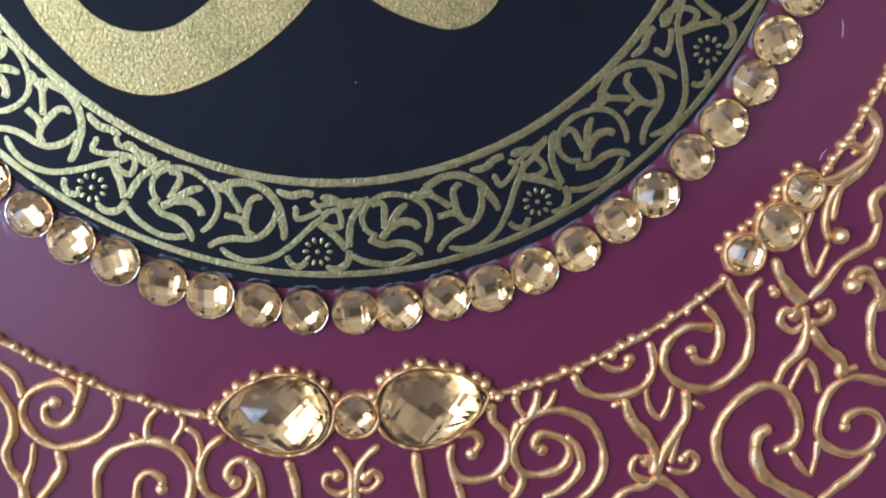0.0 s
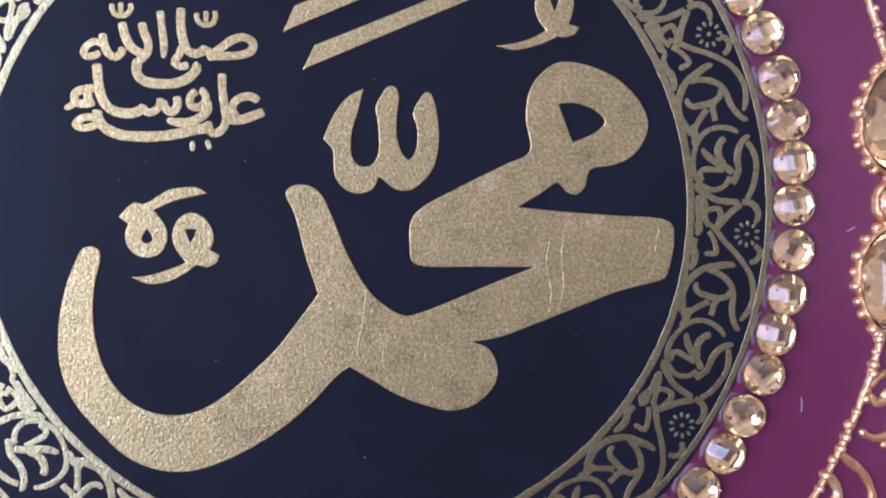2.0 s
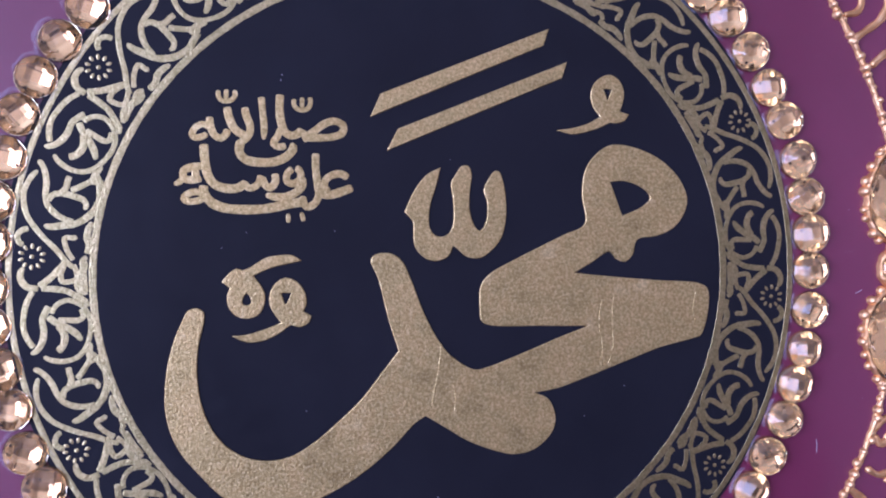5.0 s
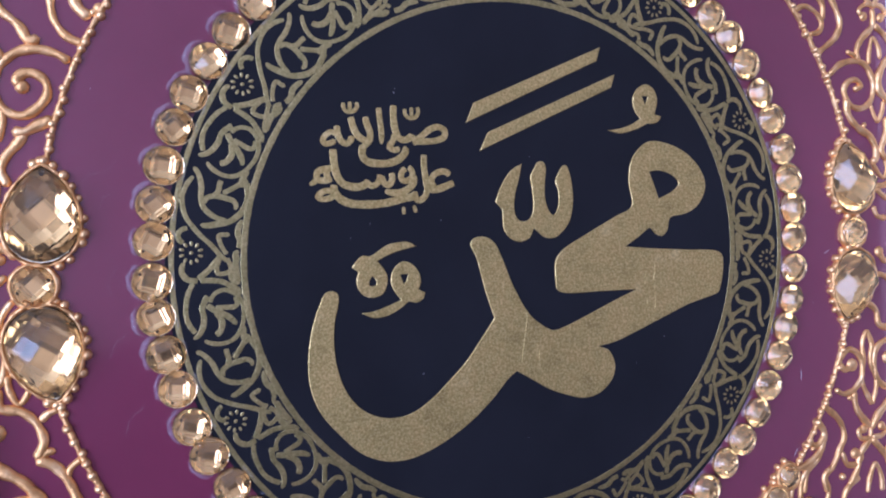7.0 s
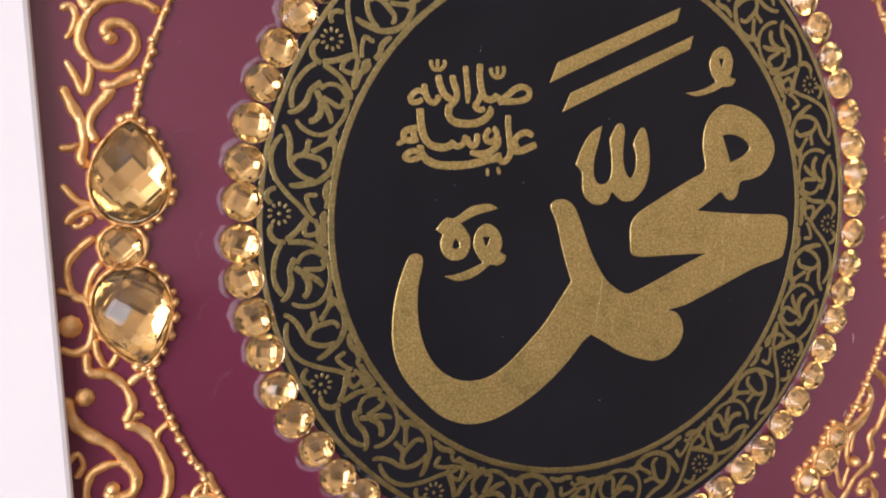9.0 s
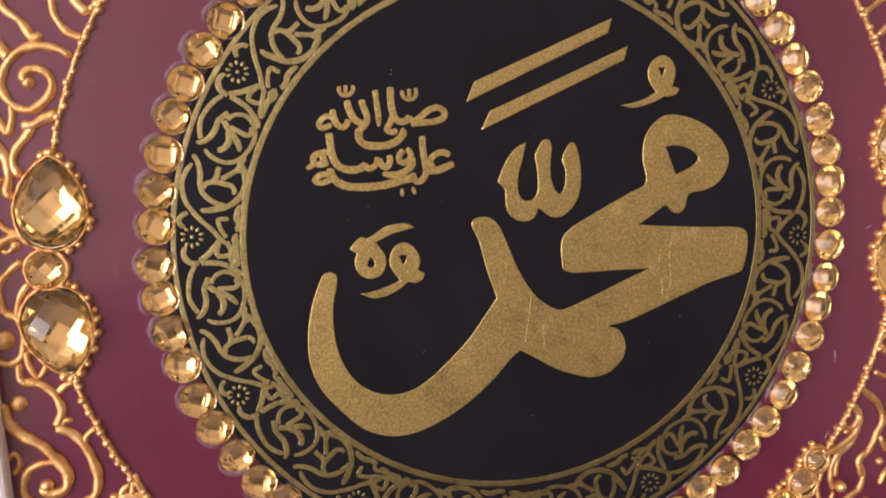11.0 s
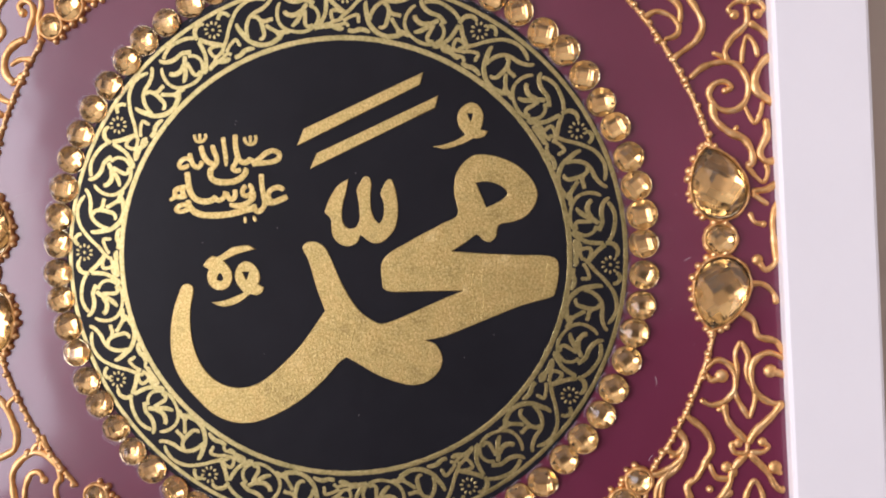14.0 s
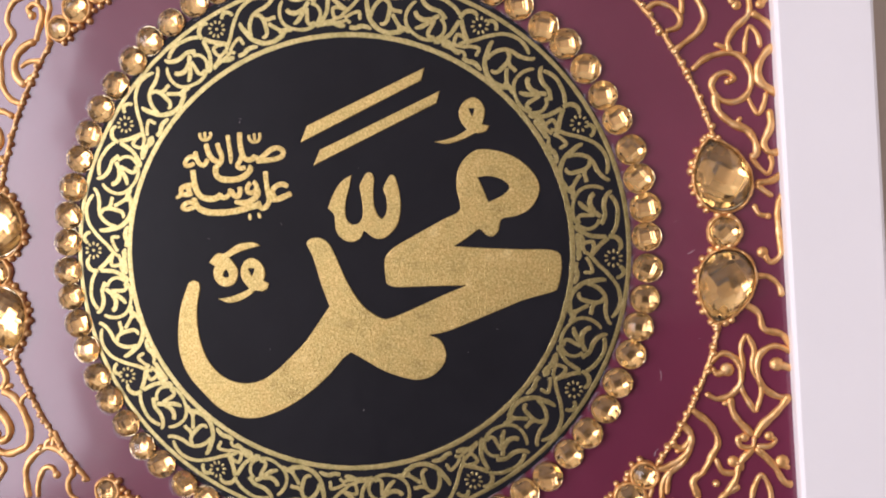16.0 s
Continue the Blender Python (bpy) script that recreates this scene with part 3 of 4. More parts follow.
scroll(1.5, (-36, -100.5), (-38, -102.8), (-38.7, -105.4), (-38.2, -107.1))
scroll(1.3, (-32.2, -101.4), (-32.2, -104.3), (-33.9, -106.9), (-34.4, -108.6))
scroll(1.5, (-32, -104.6), (-30.1, -106.1), (-29.4, -109.3), (-30, -112))
scroll(1.7, (-24.7, -106.7), (-28.3, -109.2), (-30.1, -113.6), (-29.2, -117.5), (-25.8, -119.5), (-22.4, -118.1), (-20.8, -114.9), (-21.9, -111.7), (-23.9, -111.9), (-25.2, -114.5), (-24, -115.8), curl=1.4)
scroll(1.7, (-21.8, -111.2), (-19.8, -114.4), (-19.2, -120))
scroll(1.8, (-14.2, -112.1), (-13.3, -116), (-12.8, -121))
scroll(1.6, (-5.7, -110.3), (-3.9, -112.8), (-2.8, -115.7), (-3.2, -121.8))
scroll(1.6, (2.7, -110.4), (-0.8, -113.6), (-2, -116.8), (-2.3, -121.8))
scroll(1.4, (-3, -118.8), (-5.3, -119.6), (-7.8, -117.7), (-7.3, -115.6), (-5.4, -116), curl=1.3)
scroll(1.4, (-2, -118.8), (0.4, -119.2), (2.3, -117.2), (1.1, -115.5), (-0.3, -116.7), curl=1.3)
scroll(1.9, (9.1, -112.1), (9.4, -116.6), (10.3, -122.8))
scroll(1.7, (23.6, -103.6), (23.5, -107.1), (25.8, -110), (26.2, -114.5), (24, -117.7), (19.7, -118.7), (16.6, -117.7), (15.4, -113.7), (16.1, -111))
scroll(1.6, (16.7, -109.6), (19.9, -109.4), (21, -111.4), (19.5, -113.5), curl=1.3)
scroll(1.6, (15.6, -115.9), (16.6, -119.4), (17.5, -123.4))
scroll(1.6, (24.5, -117.5), (25.2, -119.8), (27.2, -121.5))
scroll(1.4, (27.6, -102.5), (28.3, -105.3), (30, -107.3))
scroll(1.7, (32.2, -101.8), (31.1, -106), (30, -107.6))
scroll(1.3, (35.4, -102), (34.3, -104.6), (32.7, -106.1))
scroll(1.7, (28.4, -108.6), (31.1, -106.6), (35.8, -106.1), (41, -108.4), (43.6, -113), (43.9, -118.6), (41.4, -122.6), (37.6, -125.5))
scroll(1.7, (30, -107.6), (27.9, -110.7), (27, -114), (28.7, -117.8), (31.9, -118.5), (35.6, -117.7), (37.5, -115.6), (37.1, -112.5), (34.7, -110.9), (32.1, -110.7), (31, -112.6), (32.5, -113.6), curl=1.3)
scroll(1.7, (36.8, -111.1), (38.9, -113.2), (39.7, -117.7), (36.6, -121.5), (32.3, -123.4))
scroll(1.7, (28.5, -107.5), (26.5, -113.4), (28.7, -119.2), (26.5, -123.5))
scroll(1.6, (38.5, -99.2), (40.1, -102.3), (43.2, -103.9), (47.4, -104.1), (51.1, -103), (53.2, -100.5), (53.5, -97.2), (52.7, -94))
scroll(1.5, (43.3, -97.1), (45.9, -98.9), (48.3, -98.7), (49, -97.2), curl=1.2)
scroll(1.2, (52.7, -99.9), (52.2, -104.2), (53.2, -107.6), (54.8, -109), (56.4, -106.1), (57.1, -102.9))
scroll(1.7, (62.6, -87.7), (65.3, -91), (65.9, -95.3), (64.3, -98.5), (61.7, -98.3), (60.6, -96.3), curl=1.2)
scroll(1.8, (64.8, -92.3), (60, -91.7), (56.9, -93.7), (55.3, -97.3), (56.4, -100.7), (59.6, -103.1), (63.9, -103.9), (67.6, -102), (70.7, -98.9), (71.7, -94.6), (71.1, -90.3), (68.3, -85.9), (67, -82.7))
scroll(1.7, (73.7, -83.3), (71.5, -86.1), (71.1, -90.3))
scroll(2.2, (47.9, -104.5), (49.5, -109), (52.7, -113.1), (54, -117.1), (53.6, -120.5))
scroll(1.9, (59.6, -103.6), (59.6, -109.1), (57, -113.4), (54.7, -117.7), (54, -121.1))
scroll(1.2, (60.2, -108.6), (58.1, -113.5), (56.8, -118.4))
scroll(1.4, (45.5, -106.2), (47.9, -105.2))
scroll(1.4, (60.7, -106.1), (63.4, -107.7))
scroll(1.5, (53.8, -121.6), (51.4, -121.1), (49.3, -119), (50.4, -116.3), (52.2, -117.3), curl=1.4)
scroll(1.4, (56, -118.9), (58.1, -120), (60.5, -119.9), (61.9, -118), (60.5, -116.2), (59.2, -117.5), curl=1.1)
scroll(1.8, (45.1, -126.1), (48.4, -122.9), (51.6, -122.3), (54.3, -121.1), (57.1, -122.7), (60.9, -126.8))
# lower corner
scroll(1.9, (73.5, -127.2), (68.5, -122.7), (65.7, -117.4), (65.6, -112.9), (67.2, -109.1), (70.3, -106), (74.1, -104), (77.9, -104.8), (80.7, -108.9), (81.4, -113.5), (79.8, -116.2), (76.6, -117.1))
scroll(2.6, (76.2, -112.2), (73.8, -113.5), (73.1, -116.8), (74.5, -121.5), (78.4, -124.6), (83.5, -127.9), curl=1.5)
scroll(1.3, (79, -106), (80.5, -102.8), (82.5, -99.7), (84.3, -102.5), (85, -106.4))
scroll(1.3, (79.9, -117.3), (82.2, -120.9), (83.9, -122.4), (84.9, -119.4), (85.3, -115.4))
scroll(1.9, (81.6, -88.8), (82.3, -93.1), (81.4, -97.4), (78.3, -100.5), (76.7, -103.9))
scroll(2.3, (82.8, -93.2), (85.7, -97.1), (89, -100.1), (89.2, -103.6))
scroll(1.4, (89.1, -102.5), (92.6, -101.4))
scroll(1.5, (82.1, -92.3), (79.7, -93.8), (77.3, -92), (77.9, -89.6), (79.9, -90.6), curl=1.5)
scroll(1.5, (82.5, -92.1), (85, -92.4), (87, -90.7), (86.2, -88.5), (84.8, -89.5), curl=1.3)
scroll(1.9, (82.1, -88.6), (78.8, -84.9), (76.1, -82.1))
scroll(1.6, (82.3, -88), (85.2, -85.3), (87, -82.8), (88.5, -81), (91.3, -79.5), (93.9, -77.9), (95, -73.8), (94, -69.6), (96.2, -67.7))
scroll(1.7, (98.6, -105.1), (91.4, -103.5), (87.6, -105.5), (85.6, -109.8), (85.2, -114.3), (87.6, -117.3), (92.1, -118.8), (95.9, -117.3), (97.6, -114), (96.3, -111.1), (93.3, -110.1), (90.6, -111.5), (90.4, -113.2), curl=1.2)
scroll(1.8, (96.5, -118.5), (93.3, -122.3), (89, -125.5), (85.8, -128.1))
scroll(1.7, (91.1, -86.2), (92.6, -84.4), (95.1, -85.9), (96.1, -89.7), curl=1.6)
scroll(1.3, (82.6, -71.1), (81.2, -76.2), (81.9, -80.4), (83.3, -83.3), (85, -80), (86, -77.5))
scroll(1.7, (86, -77.5), (85, -73.3), (86.6, -68.2), (90.7, -65.4), (93.1, -61.5), (93.9, -57.5))
bead(1.7, (87.8, -76.3))
scroll(1.6, (88.3, -59.2), (91.5, -60.6), (93.5, -58.5), (94, -55))
scroll(1.6, (80.3, -65.7), (84.5, -66.3), (88.6, -66.3), (91.7, -64.4))
scroll(2.2, (75.8, -79.6), (77.2, -83.6), (79.1, -86.3), (81.5, -89.0))
scroll(1.5, (75.1, -84.8), (76.1, -86.4), curl=1.1)
scroll(1.8, (90.3, -85.8), (90.6, -84.0), (92.1, -83.0), (93.7, -83.2), (95.1, -85.7), (96.6, -88.0), (94.8, -90.4), (94.5, -94.6), (95.3, -99.4), (97.5, -101.6), (100.0, -102.5))
bead(1.8, (90.6, -85.7))
bead(1.3, (95.9, -81.9))
# right run
scroll(1.5, (88.5, 60.5), (92.1, 62.3), (96.2, 60.6), (98.2, 57.7), (97.3, 55.4), (93.8, 54.5))
scroll(1.6, (98.5, 58.4), (98.5, 63.2), (95.1, 66.3), (91.7, 68.6), (87.6, 70.2))
scroll(1.8, (96.7, 70), (100.7, 65.9), (103.3, 61.5), (104.5, 57.5), (102.9, 53.9), (98.5, 50.7), (95.1, 48.6))
scroll(1.6, (106.3, 65.9), (109.2, 68.1), (108.7, 70.9), curl=1.6)
scroll(1.4, (117, 63.1), (113.6, 63), (111.5, 61.2), (113.1, 59.7), curl=1.4)
scroll(1.4, (117, 63.1), (119.7, 62.6), (121, 60.6), (119.3, 59.4), curl=1.4)
scroll(1.6, (110, 69.7), (114, 64.9), (116.6, 62.3))
scroll(1.6, (120.5, 68.7), (117.9, 64.4), (116.6, 62))
scroll(1.8, (116.3, 62), (116.1, 57.1), (112, 53.2), (110.1, 49.9), (110.8, 47))
scroll(1.8, (116.7, 57.5), (121.1, 54), (123.4, 50.4))
scroll(1.5, (106.5, 50), (110.3, 48.2), curl=1.0)
scroll(1.7, (100.2, 43.3), (103.9, 46.1), (108.8, 47.2), (113, 46.2), (115.4, 42.5), (115.7, 38.3), (113.8, 34.9), (110.3, 33.8), (106.8, 35.4), (105.3, 39), (106.9, 41.4), (109.7, 41.8), (111.3, 40.1), (109.6, 39.4), curl=1.0)
scroll(1.3, (114.4, 46.1), (114.9, 50.3), (116.2, 53.7), (118.2, 51), (118.7, 47.6))
scroll(2.3, (123.2, 48.3), (120.1, 46.4), (117.7, 42.4), (118, 38.8), (120.3, 36.6), (123, 34.3))
scroll(1.3, (114.6, 34.9), (115.8, 32), (117.1, 30), (118.7, 32.5), (119.5, 35.9))
scroll(2.1, (105.9, 36.9), (106.6, 31.9), (110, 28.2), (114.1, 25.8), (116, 22.1), (115.9, 19.3), (114.1, 18.4))
scroll(1.4, (111.4, 28.1), (112.7, 29.8))
scroll(2, (120, 31.3), (120.2, 26.7), (118.1, 21.9), (119.4, 19.5), (122.7, 19.5))
scroll(1.3, (114.4, 18.7), (117.1, 15), (118.7, 13.8), (120, 16.6), (119.5, 19))
scroll(1.8, (115.2, 11.5), (119.8, 11.9), (123.4, 14.5))
scroll(1.5, (115.5, 11.2), (117.5, 9.3), (119.8, 7.4))
scroll(1.5, (114.5, 5.9), (115.8, 3), (118.1, 2.3), curl=1.0)
scroll(1.7, (122.6, 8.8), (120.7, 4), (120.8, -3.8), (120.8, -8.4), (118.2, -10.3), (116.1, -7.4), curl=1.6)
scroll(1.6, (113.5, -13.9), (117.2, -14.2), (120, -17), (120.6, -20.1))
scroll(1.8, (109.3, -20.6), (114, -24), (115.3, -28.5), (120, -30.3), (122.1, -33.9))
scroll(1.5, (110.6, -29.5), (108.9, -32.9), (109.1, -38), (108.3, -44), (111.8, -51.6))
scroll(1.5, (110.6, -29.5), (112.3, -33.9), (111.5, -38.9), (113.8, -44.5), (111.8, -51.6))
scroll(1.7, (100.3, -37.2), (104, -34.6), (107.6, -36.8), (108.4, -42.4), (105.6, -46.2), (101.7, -47.2), (98.5, -45.4))
scroll(1.8, (100.7, -38.1), (102.1, -40.2), (104.9, -39.2), curl=2.0)
scroll(2, (105.1, -46.7), (106, -51.8), (110.8, -58))
scroll(1.4, (102.9, -48.7), (105.3, -48.3), curl=0.9)
scroll(2.2, (121.1, -46.9), (118.2, -50.7), (112.6, -56), (111.1, -58.7))
scroll(1.8, (122.3, -35.1), (117.6, -33.3), (113.8, -35.5), (112.8, -39.4), (114, -44.2), (117.6, -47.2), (121.6, -48))
scroll(2, (122.5, -39.9), (118.1, -38.4), curl=2.0)
scroll(1.5, (111.1, -58), (110.4, -60.9), (107.3, -60.8), (106.7, -58.5), (108.4, -58.3), curl=1.4)
scroll(1.5, (111.3, -60.9), (114.9, -61), (116.6, -59.5), (115, -58.2), curl=1.4)
scroll(1.9, (110.9, -61.2), (106.8, -65.4), (105.3, -70.1), (102.5, -74.1))
scroll(1.9, (111.2, -61.2), (115.8, -66.5), (118.5, -71.3), (120.7, -72.2))
scroll(1.8, (94.2, -49.4), (99.8, -54.8), (101.2, -59.6), (99.3, -63.1), (96.7, -67.5), (93.9, -70), (94.7, -74.7))
scroll(1.6, (100.2, -63.6), (102.1, -67.7), (105.8, -68.2))
scroll(1.8, (106.6, -67.8), (107, -65.9), (105, -64.9), curl=1.7)
scroll(1.8, (92.1, -53.7), (94.2, -57.8), (92.4, -62.2), (88.3, -65.1), (83.6, -66.3))
scroll(1.4, (89.3, -61.6), (91.7, -60.6), (93.7, -58.6))
scroll(1.7, (89.9, -64.4), (87.6, -67.2), (86.3, -73.7))
scroll(1.5, (109.1, -77.3), (110.1, -72.6), (112.3, -69), (114.2, -72.3), (114.7, -77.5))
bead(1.1, (100, -70.9))
scroll(1.8, (119.9, -67.8), (118.1, -65.5), curl=2.0)
scroll(1.8, (106.4, -71.7), (101.6, -74.7), (99.9, -77.8))
# left run and upper left
scroll(1.7, (-88.9, 91.0), (-89.3, 88.2), (-88.8, 85.6), (-89.7, 82.8), (-92.6, 81.7), (-94.8, 79.4), (-95.9, 75.8), (-94.4, 71.7), (-97.1, 68.7), (-99.0, 65.2), (-99.4, 60.9), (-99.1, 56.4), (-97.0, 52.9), (-93.6, 51.1))
scroll(2.2, (-87.4, 69.1), (-89.9, 68.6), (-92.9, 66.6), (-94.6, 64.0), (-94.9, 60.4), (-94.1, 58.5), (-91.9, 56.4))
scroll(1.4, (-93.3, 61.8), (-90.4, 63.4), (-86.0, 63.4))
scroll(1.4, (-92.2, 57.2), (-90.1, 58.5), curl=1.3)
scroll(1.8, (-87.5, 69.0), (-86.2, 72.6), (-84.8, 76.1), (-85.0, 78.8), (-86.9, 80.1), (-88.9, 78.8), (-88.0, 76.8), curl=1.4)
scroll(1.5, (-86.2, 79.5), (-85.1, 83.0), (-83.9, 85.2), (-82.6, 82.3), (-82.2, 78.7), (-83.3, 75.2), (-83.5, 71.2), (-83.1, 67.9))
scroll(1.6, (-94.6, 89.5), (-98.2, 89.2), (-100.6, 85.5), (-99.7, 82.1), (-100.6, 77.1), (-103.6, 74.9), (-105.0, 70.2))
scroll(1.6, (-104.4, 67.2), (-104.7, 68.7), curl=2.0)
scroll(1.5, (-104.9, 71.1), (-101.2, 71.2), (-99.5, 68.3), (-98.9, 64.8))
scroll(1.8, (-116.4, 66.3), (-111.9, 65.4), (-106.7, 69.2), (-104.6, 71.1))
scroll(1.5, (-110.7, 64.1), (-109.1, 65.5), (-106.7, 64.8), (-106.3, 62.7), (-108.0, 62.2), curl=1.3)
scroll(2.0, (-111.6, 65.2), (-110.4, 61.8), (-109.0, 58.1), (-105.7, 54.9), (-104.0, 51.9), (-101.9, 52.4))
scroll(1.6, (-111.6, 65.0), (-111.7, 60.6), (-114.3, 55.7), (-115.4, 52.1))
scroll(1.5, (-110.2, 88.4), (-111.1, 81.2), (-109.7, 77.0), (-111.7, 71.5), (-113.9, 76.0), (-115.3, 76.9))
scroll(1.6, (-110.0, 78.7), (-107.3, 78.9), curl=2.2)
scroll(1.5, (-110.8, 82.6), (-108.2, 86.0), (-103.5, 88.7), (-102.4, 91.9))
scroll(1.4, (-95.8, 83.5), (-93.4, 83.7), curl=1.4)
scroll(1.6, (-94.6, 89.5), (-93.1, 86.7), (-90.9, 86.3), (-89.9, 89.0))
scroll(1.3, (-78.9, 88.4), (-78.0, 84.7), (-79.2, 83.0), curl=1.0)
scroll(1.5, (-104.5, 50.3), (-103.8, 51.9))
scroll(2.0, (-96.5, 47.4), (-98.9, 49.1), (-102.3, 50.1), (-105.8, 49.8), (-109.2, 47.5), (-111.2, 44.1), (-111.6, 41.5), (-110.4, 38.9), (-108.4, 37.1), (-106.0, 36.7), (-103.3, 38.3), (-101.4, 41.0), (-101.6, 43.6), (-103.5, 45.2), (-105.7, 45.2), (-107.0, 43.7), (-106.0, 42.5), curl=1.5)
scroll(1.6, (-114.5, 38.4), (-112.9, 35.2), (-111.5, 32.1), (-110.2, 35.1), (-110.1, 38.4))
scroll(1.5, (-114.2, 42.0), (-112.9, 43.6), (-111.9, 46.7), (-112.7, 48.3), (-114.7, 47.7))
scroll(2.2, (-111.4, 51.9), (-110.0, 48.8), (-109.2, 47.5))
scroll(2.4, (-100.5, 35.9), (-103.7, 34.6), (-106.5, 33.3), (-108.7, 33.7))
scroll(2.0, (-106.0, 33.3), (-107.9, 30.9), (-110.2, 28.3), (-111.1, 25.2), (-109.9, 22.3))
scroll(2.2, (-115.5, 33.5), (-113.9, 29.5), (-112.5, 26.3), (-112.4, 22.0), (-113.1, 19.4), (-111.8, 17.7))
scroll(1.7, (-117.0, 21.7), (-115.1, 21.5), (-113.0, 22.3))
scroll(1.7, (-117.1, 14.8), (-114.5, 11.5), (-111.7, 9.7))
scroll(1.8, (-117.1, 6.8), (-115.0, 8.8), (-111.7, 9.7), (-110.0, 7.4))
scroll(1.5, (-115.9, 6.8), (-114.3, 6.3), (-112.7, 7.6), curl=1.2)
scroll(1.7, (-111.7, 4.3), (-114.7, 2.0), (-117.0, -0.6), (-117.3, -4.0), (-116.1, -7.5), (-114.6, -8.1), (-113.6, -10.1), (-113.5, -13.5), (-114.6, -17.4), (-117.1, -18.6), (-120.0, -17.3))
scroll(1.8, (-119.6, -12.3), (-117.6, -13.2), curl=2.4)
scroll(1.6, (-119.5, -5.7), (-116.1, -7.2))
scroll(1.6, (-110.8, -0.7), (-112.9, -3.3), (-114.0, -7.2), (-113.4, -10.7), (-112.5, -14.2), (-111.9, -16.9))
scroll(1.5, (-113.3, -15.8), (-113.0, -19.3), (-111.4, -22.2), (-109.3, -19.3), (-110.4, -16.8))
scroll(1.7, (-110.6, -16.3), (-107.8, -20.1), (-104.6, -22.7))
scroll(2.0, (-115.1, -18.5), (-114.9, -22.6), (-111.3, -23.7), (-108.6, -26.4), (-107.3, -30.2), (-108.0, -32.4), (-109.2, -34.1))
scroll(1.5, (-103.7, -24.1), (-106.0, -24.8), (-107.8, -26.4))
scroll(2.2, (-109.2, -34.0), (-105.9, -35.8), (-103.4, -39.3), (-102.0, -43.1), (-101.3, -46.8), (-102.4, -50.9), (-104.5, -52.3), (-109.0, -53.5), (-114.2, -51.6))
scroll(1.6, (-108.3, -33.9), (-106.7, -32.8), (-105.1, -33.0))
scroll(1.5, (-103.2, -40.4), (-102.9, -37.2), (-100.2, -35.0))
scroll(2.6, (-119.6, -27.1), (-118.3, -32.6), (-115.9, -35.3), (-112.0, -38.3), (-109.1, -42.4), (-107.7, -45.6), (-108.5, -48.5), (-110.8, -49.4), (-113.0, -48.3), (-112.4, -47.3), curl=1.6)
scroll(1.8, (-109.1, -42.1), (-113.4, -42.2), (-116.1, -43.5), (-117.3, -46.5), (-117.2, -49.2), (-114.2, -51.9))
scroll(1.7, (-118.1, -27.7), (-116.1, -27.7), curl=2.0)
scroll(1.4, (-120.8, -40.9), (-118.3, -39.0), (-117.5, -41.5), (-119.1, -44.1))
scroll(2.0, (-103.6, -67.5), (-104.0, -62.9), (-103.6, -58.2), (-100.7, -54.4), (-95.9, -52.2), (-92.3, -53.5), (-89.3, -57.1), (-88.7, -61.8))
scroll(1.7, (-100.7, -67.6), (-100.2, -63.0), (-97.7, -58.5), (-95.2, -58.5), (-94.1, -60.7), curl=1.3)
scroll(1.6, (-88.8, -60.2), (-90.7, -63.3), (-90.2, -66.8), (-87.9, -68.8))
scroll(1.6, (-94.6, -52.3), (-93.3, -47.7), (-92.7, -50.0), (-91.4, -53.2))
scroll(1.8, (-115.4, -50.0), (-112.4, -54.9), (-110.7, -58.0), (-113.6, -61.8), (-114.6, -67.2))
# lower left
scroll(1.4, (-97.1, -52.7), (-96, -50.4), (-94.3, -49.5))
bead(1.2, (-98.3, -52.2))
cord(-128, -104, 106.2, 106.6)
cord(-77, -51, 105.2, 106.8)
cord(-38, -14, 106.4, 106.8)
cord(13, 40, 107.9, 107.6)
cord(140, 166, 107.3, 106.2)
cord(-168, -143, 106.6, 104.9)
cord(51, 77, 106, 104.5)
cord(104, 130, 107, 106)

# ---- gems ----


def pear(theta, length, width):
    """The outline of a pear-cut stone, tip up, centred."""
    x = width / 2 * math.sin(theta) * abs(math.sin(theta / 2)) ** 0.45 * 1.08
    return x, length / 2 * math.cos(theta)


def checker_cut(outline, height, cell, turn, shift=(0.0, 0.0), edge=0.9):
    """Points of a checker-cut stone: a square lattice laid on a bowl-shaped dome, which gives flat square facets."""
    rx = max(abs(x) for x, _ in outline)
    rz = max(abs(z) for _, z in outline)
    pts = []
    for x, z in outline:
        pts += [(x * MM, 0, z * MM), (x * MM, -edge * MM, z * MM)]
    c, s = math.cos(radians(turn)), math.sin(radians(turn))
    for i in range(-6, 7):
        for j in range(-6, 7):
            u, v = (i + 0.5) * cell + shift[0], (j + 0.5) * cell + shift[1]
            x, z = c * u - s * v, s * u + c * v
            q = (x * x + z * z) / max(rx, rz) ** 2
            a = math.atan2(x, z)
            reach = min(math.hypot(*o) for o in outline if abs((math.atan2(o[0], o[1]) - a + math.pi) % math.tau - math.pi) < 0.4)
            if math.hypot(x, z) < 0.88 * reach:
                pts.append((x * MM, -(edge + (height - edge) * (1 - q * 0.93)) * MM, z * MM))
    return pts


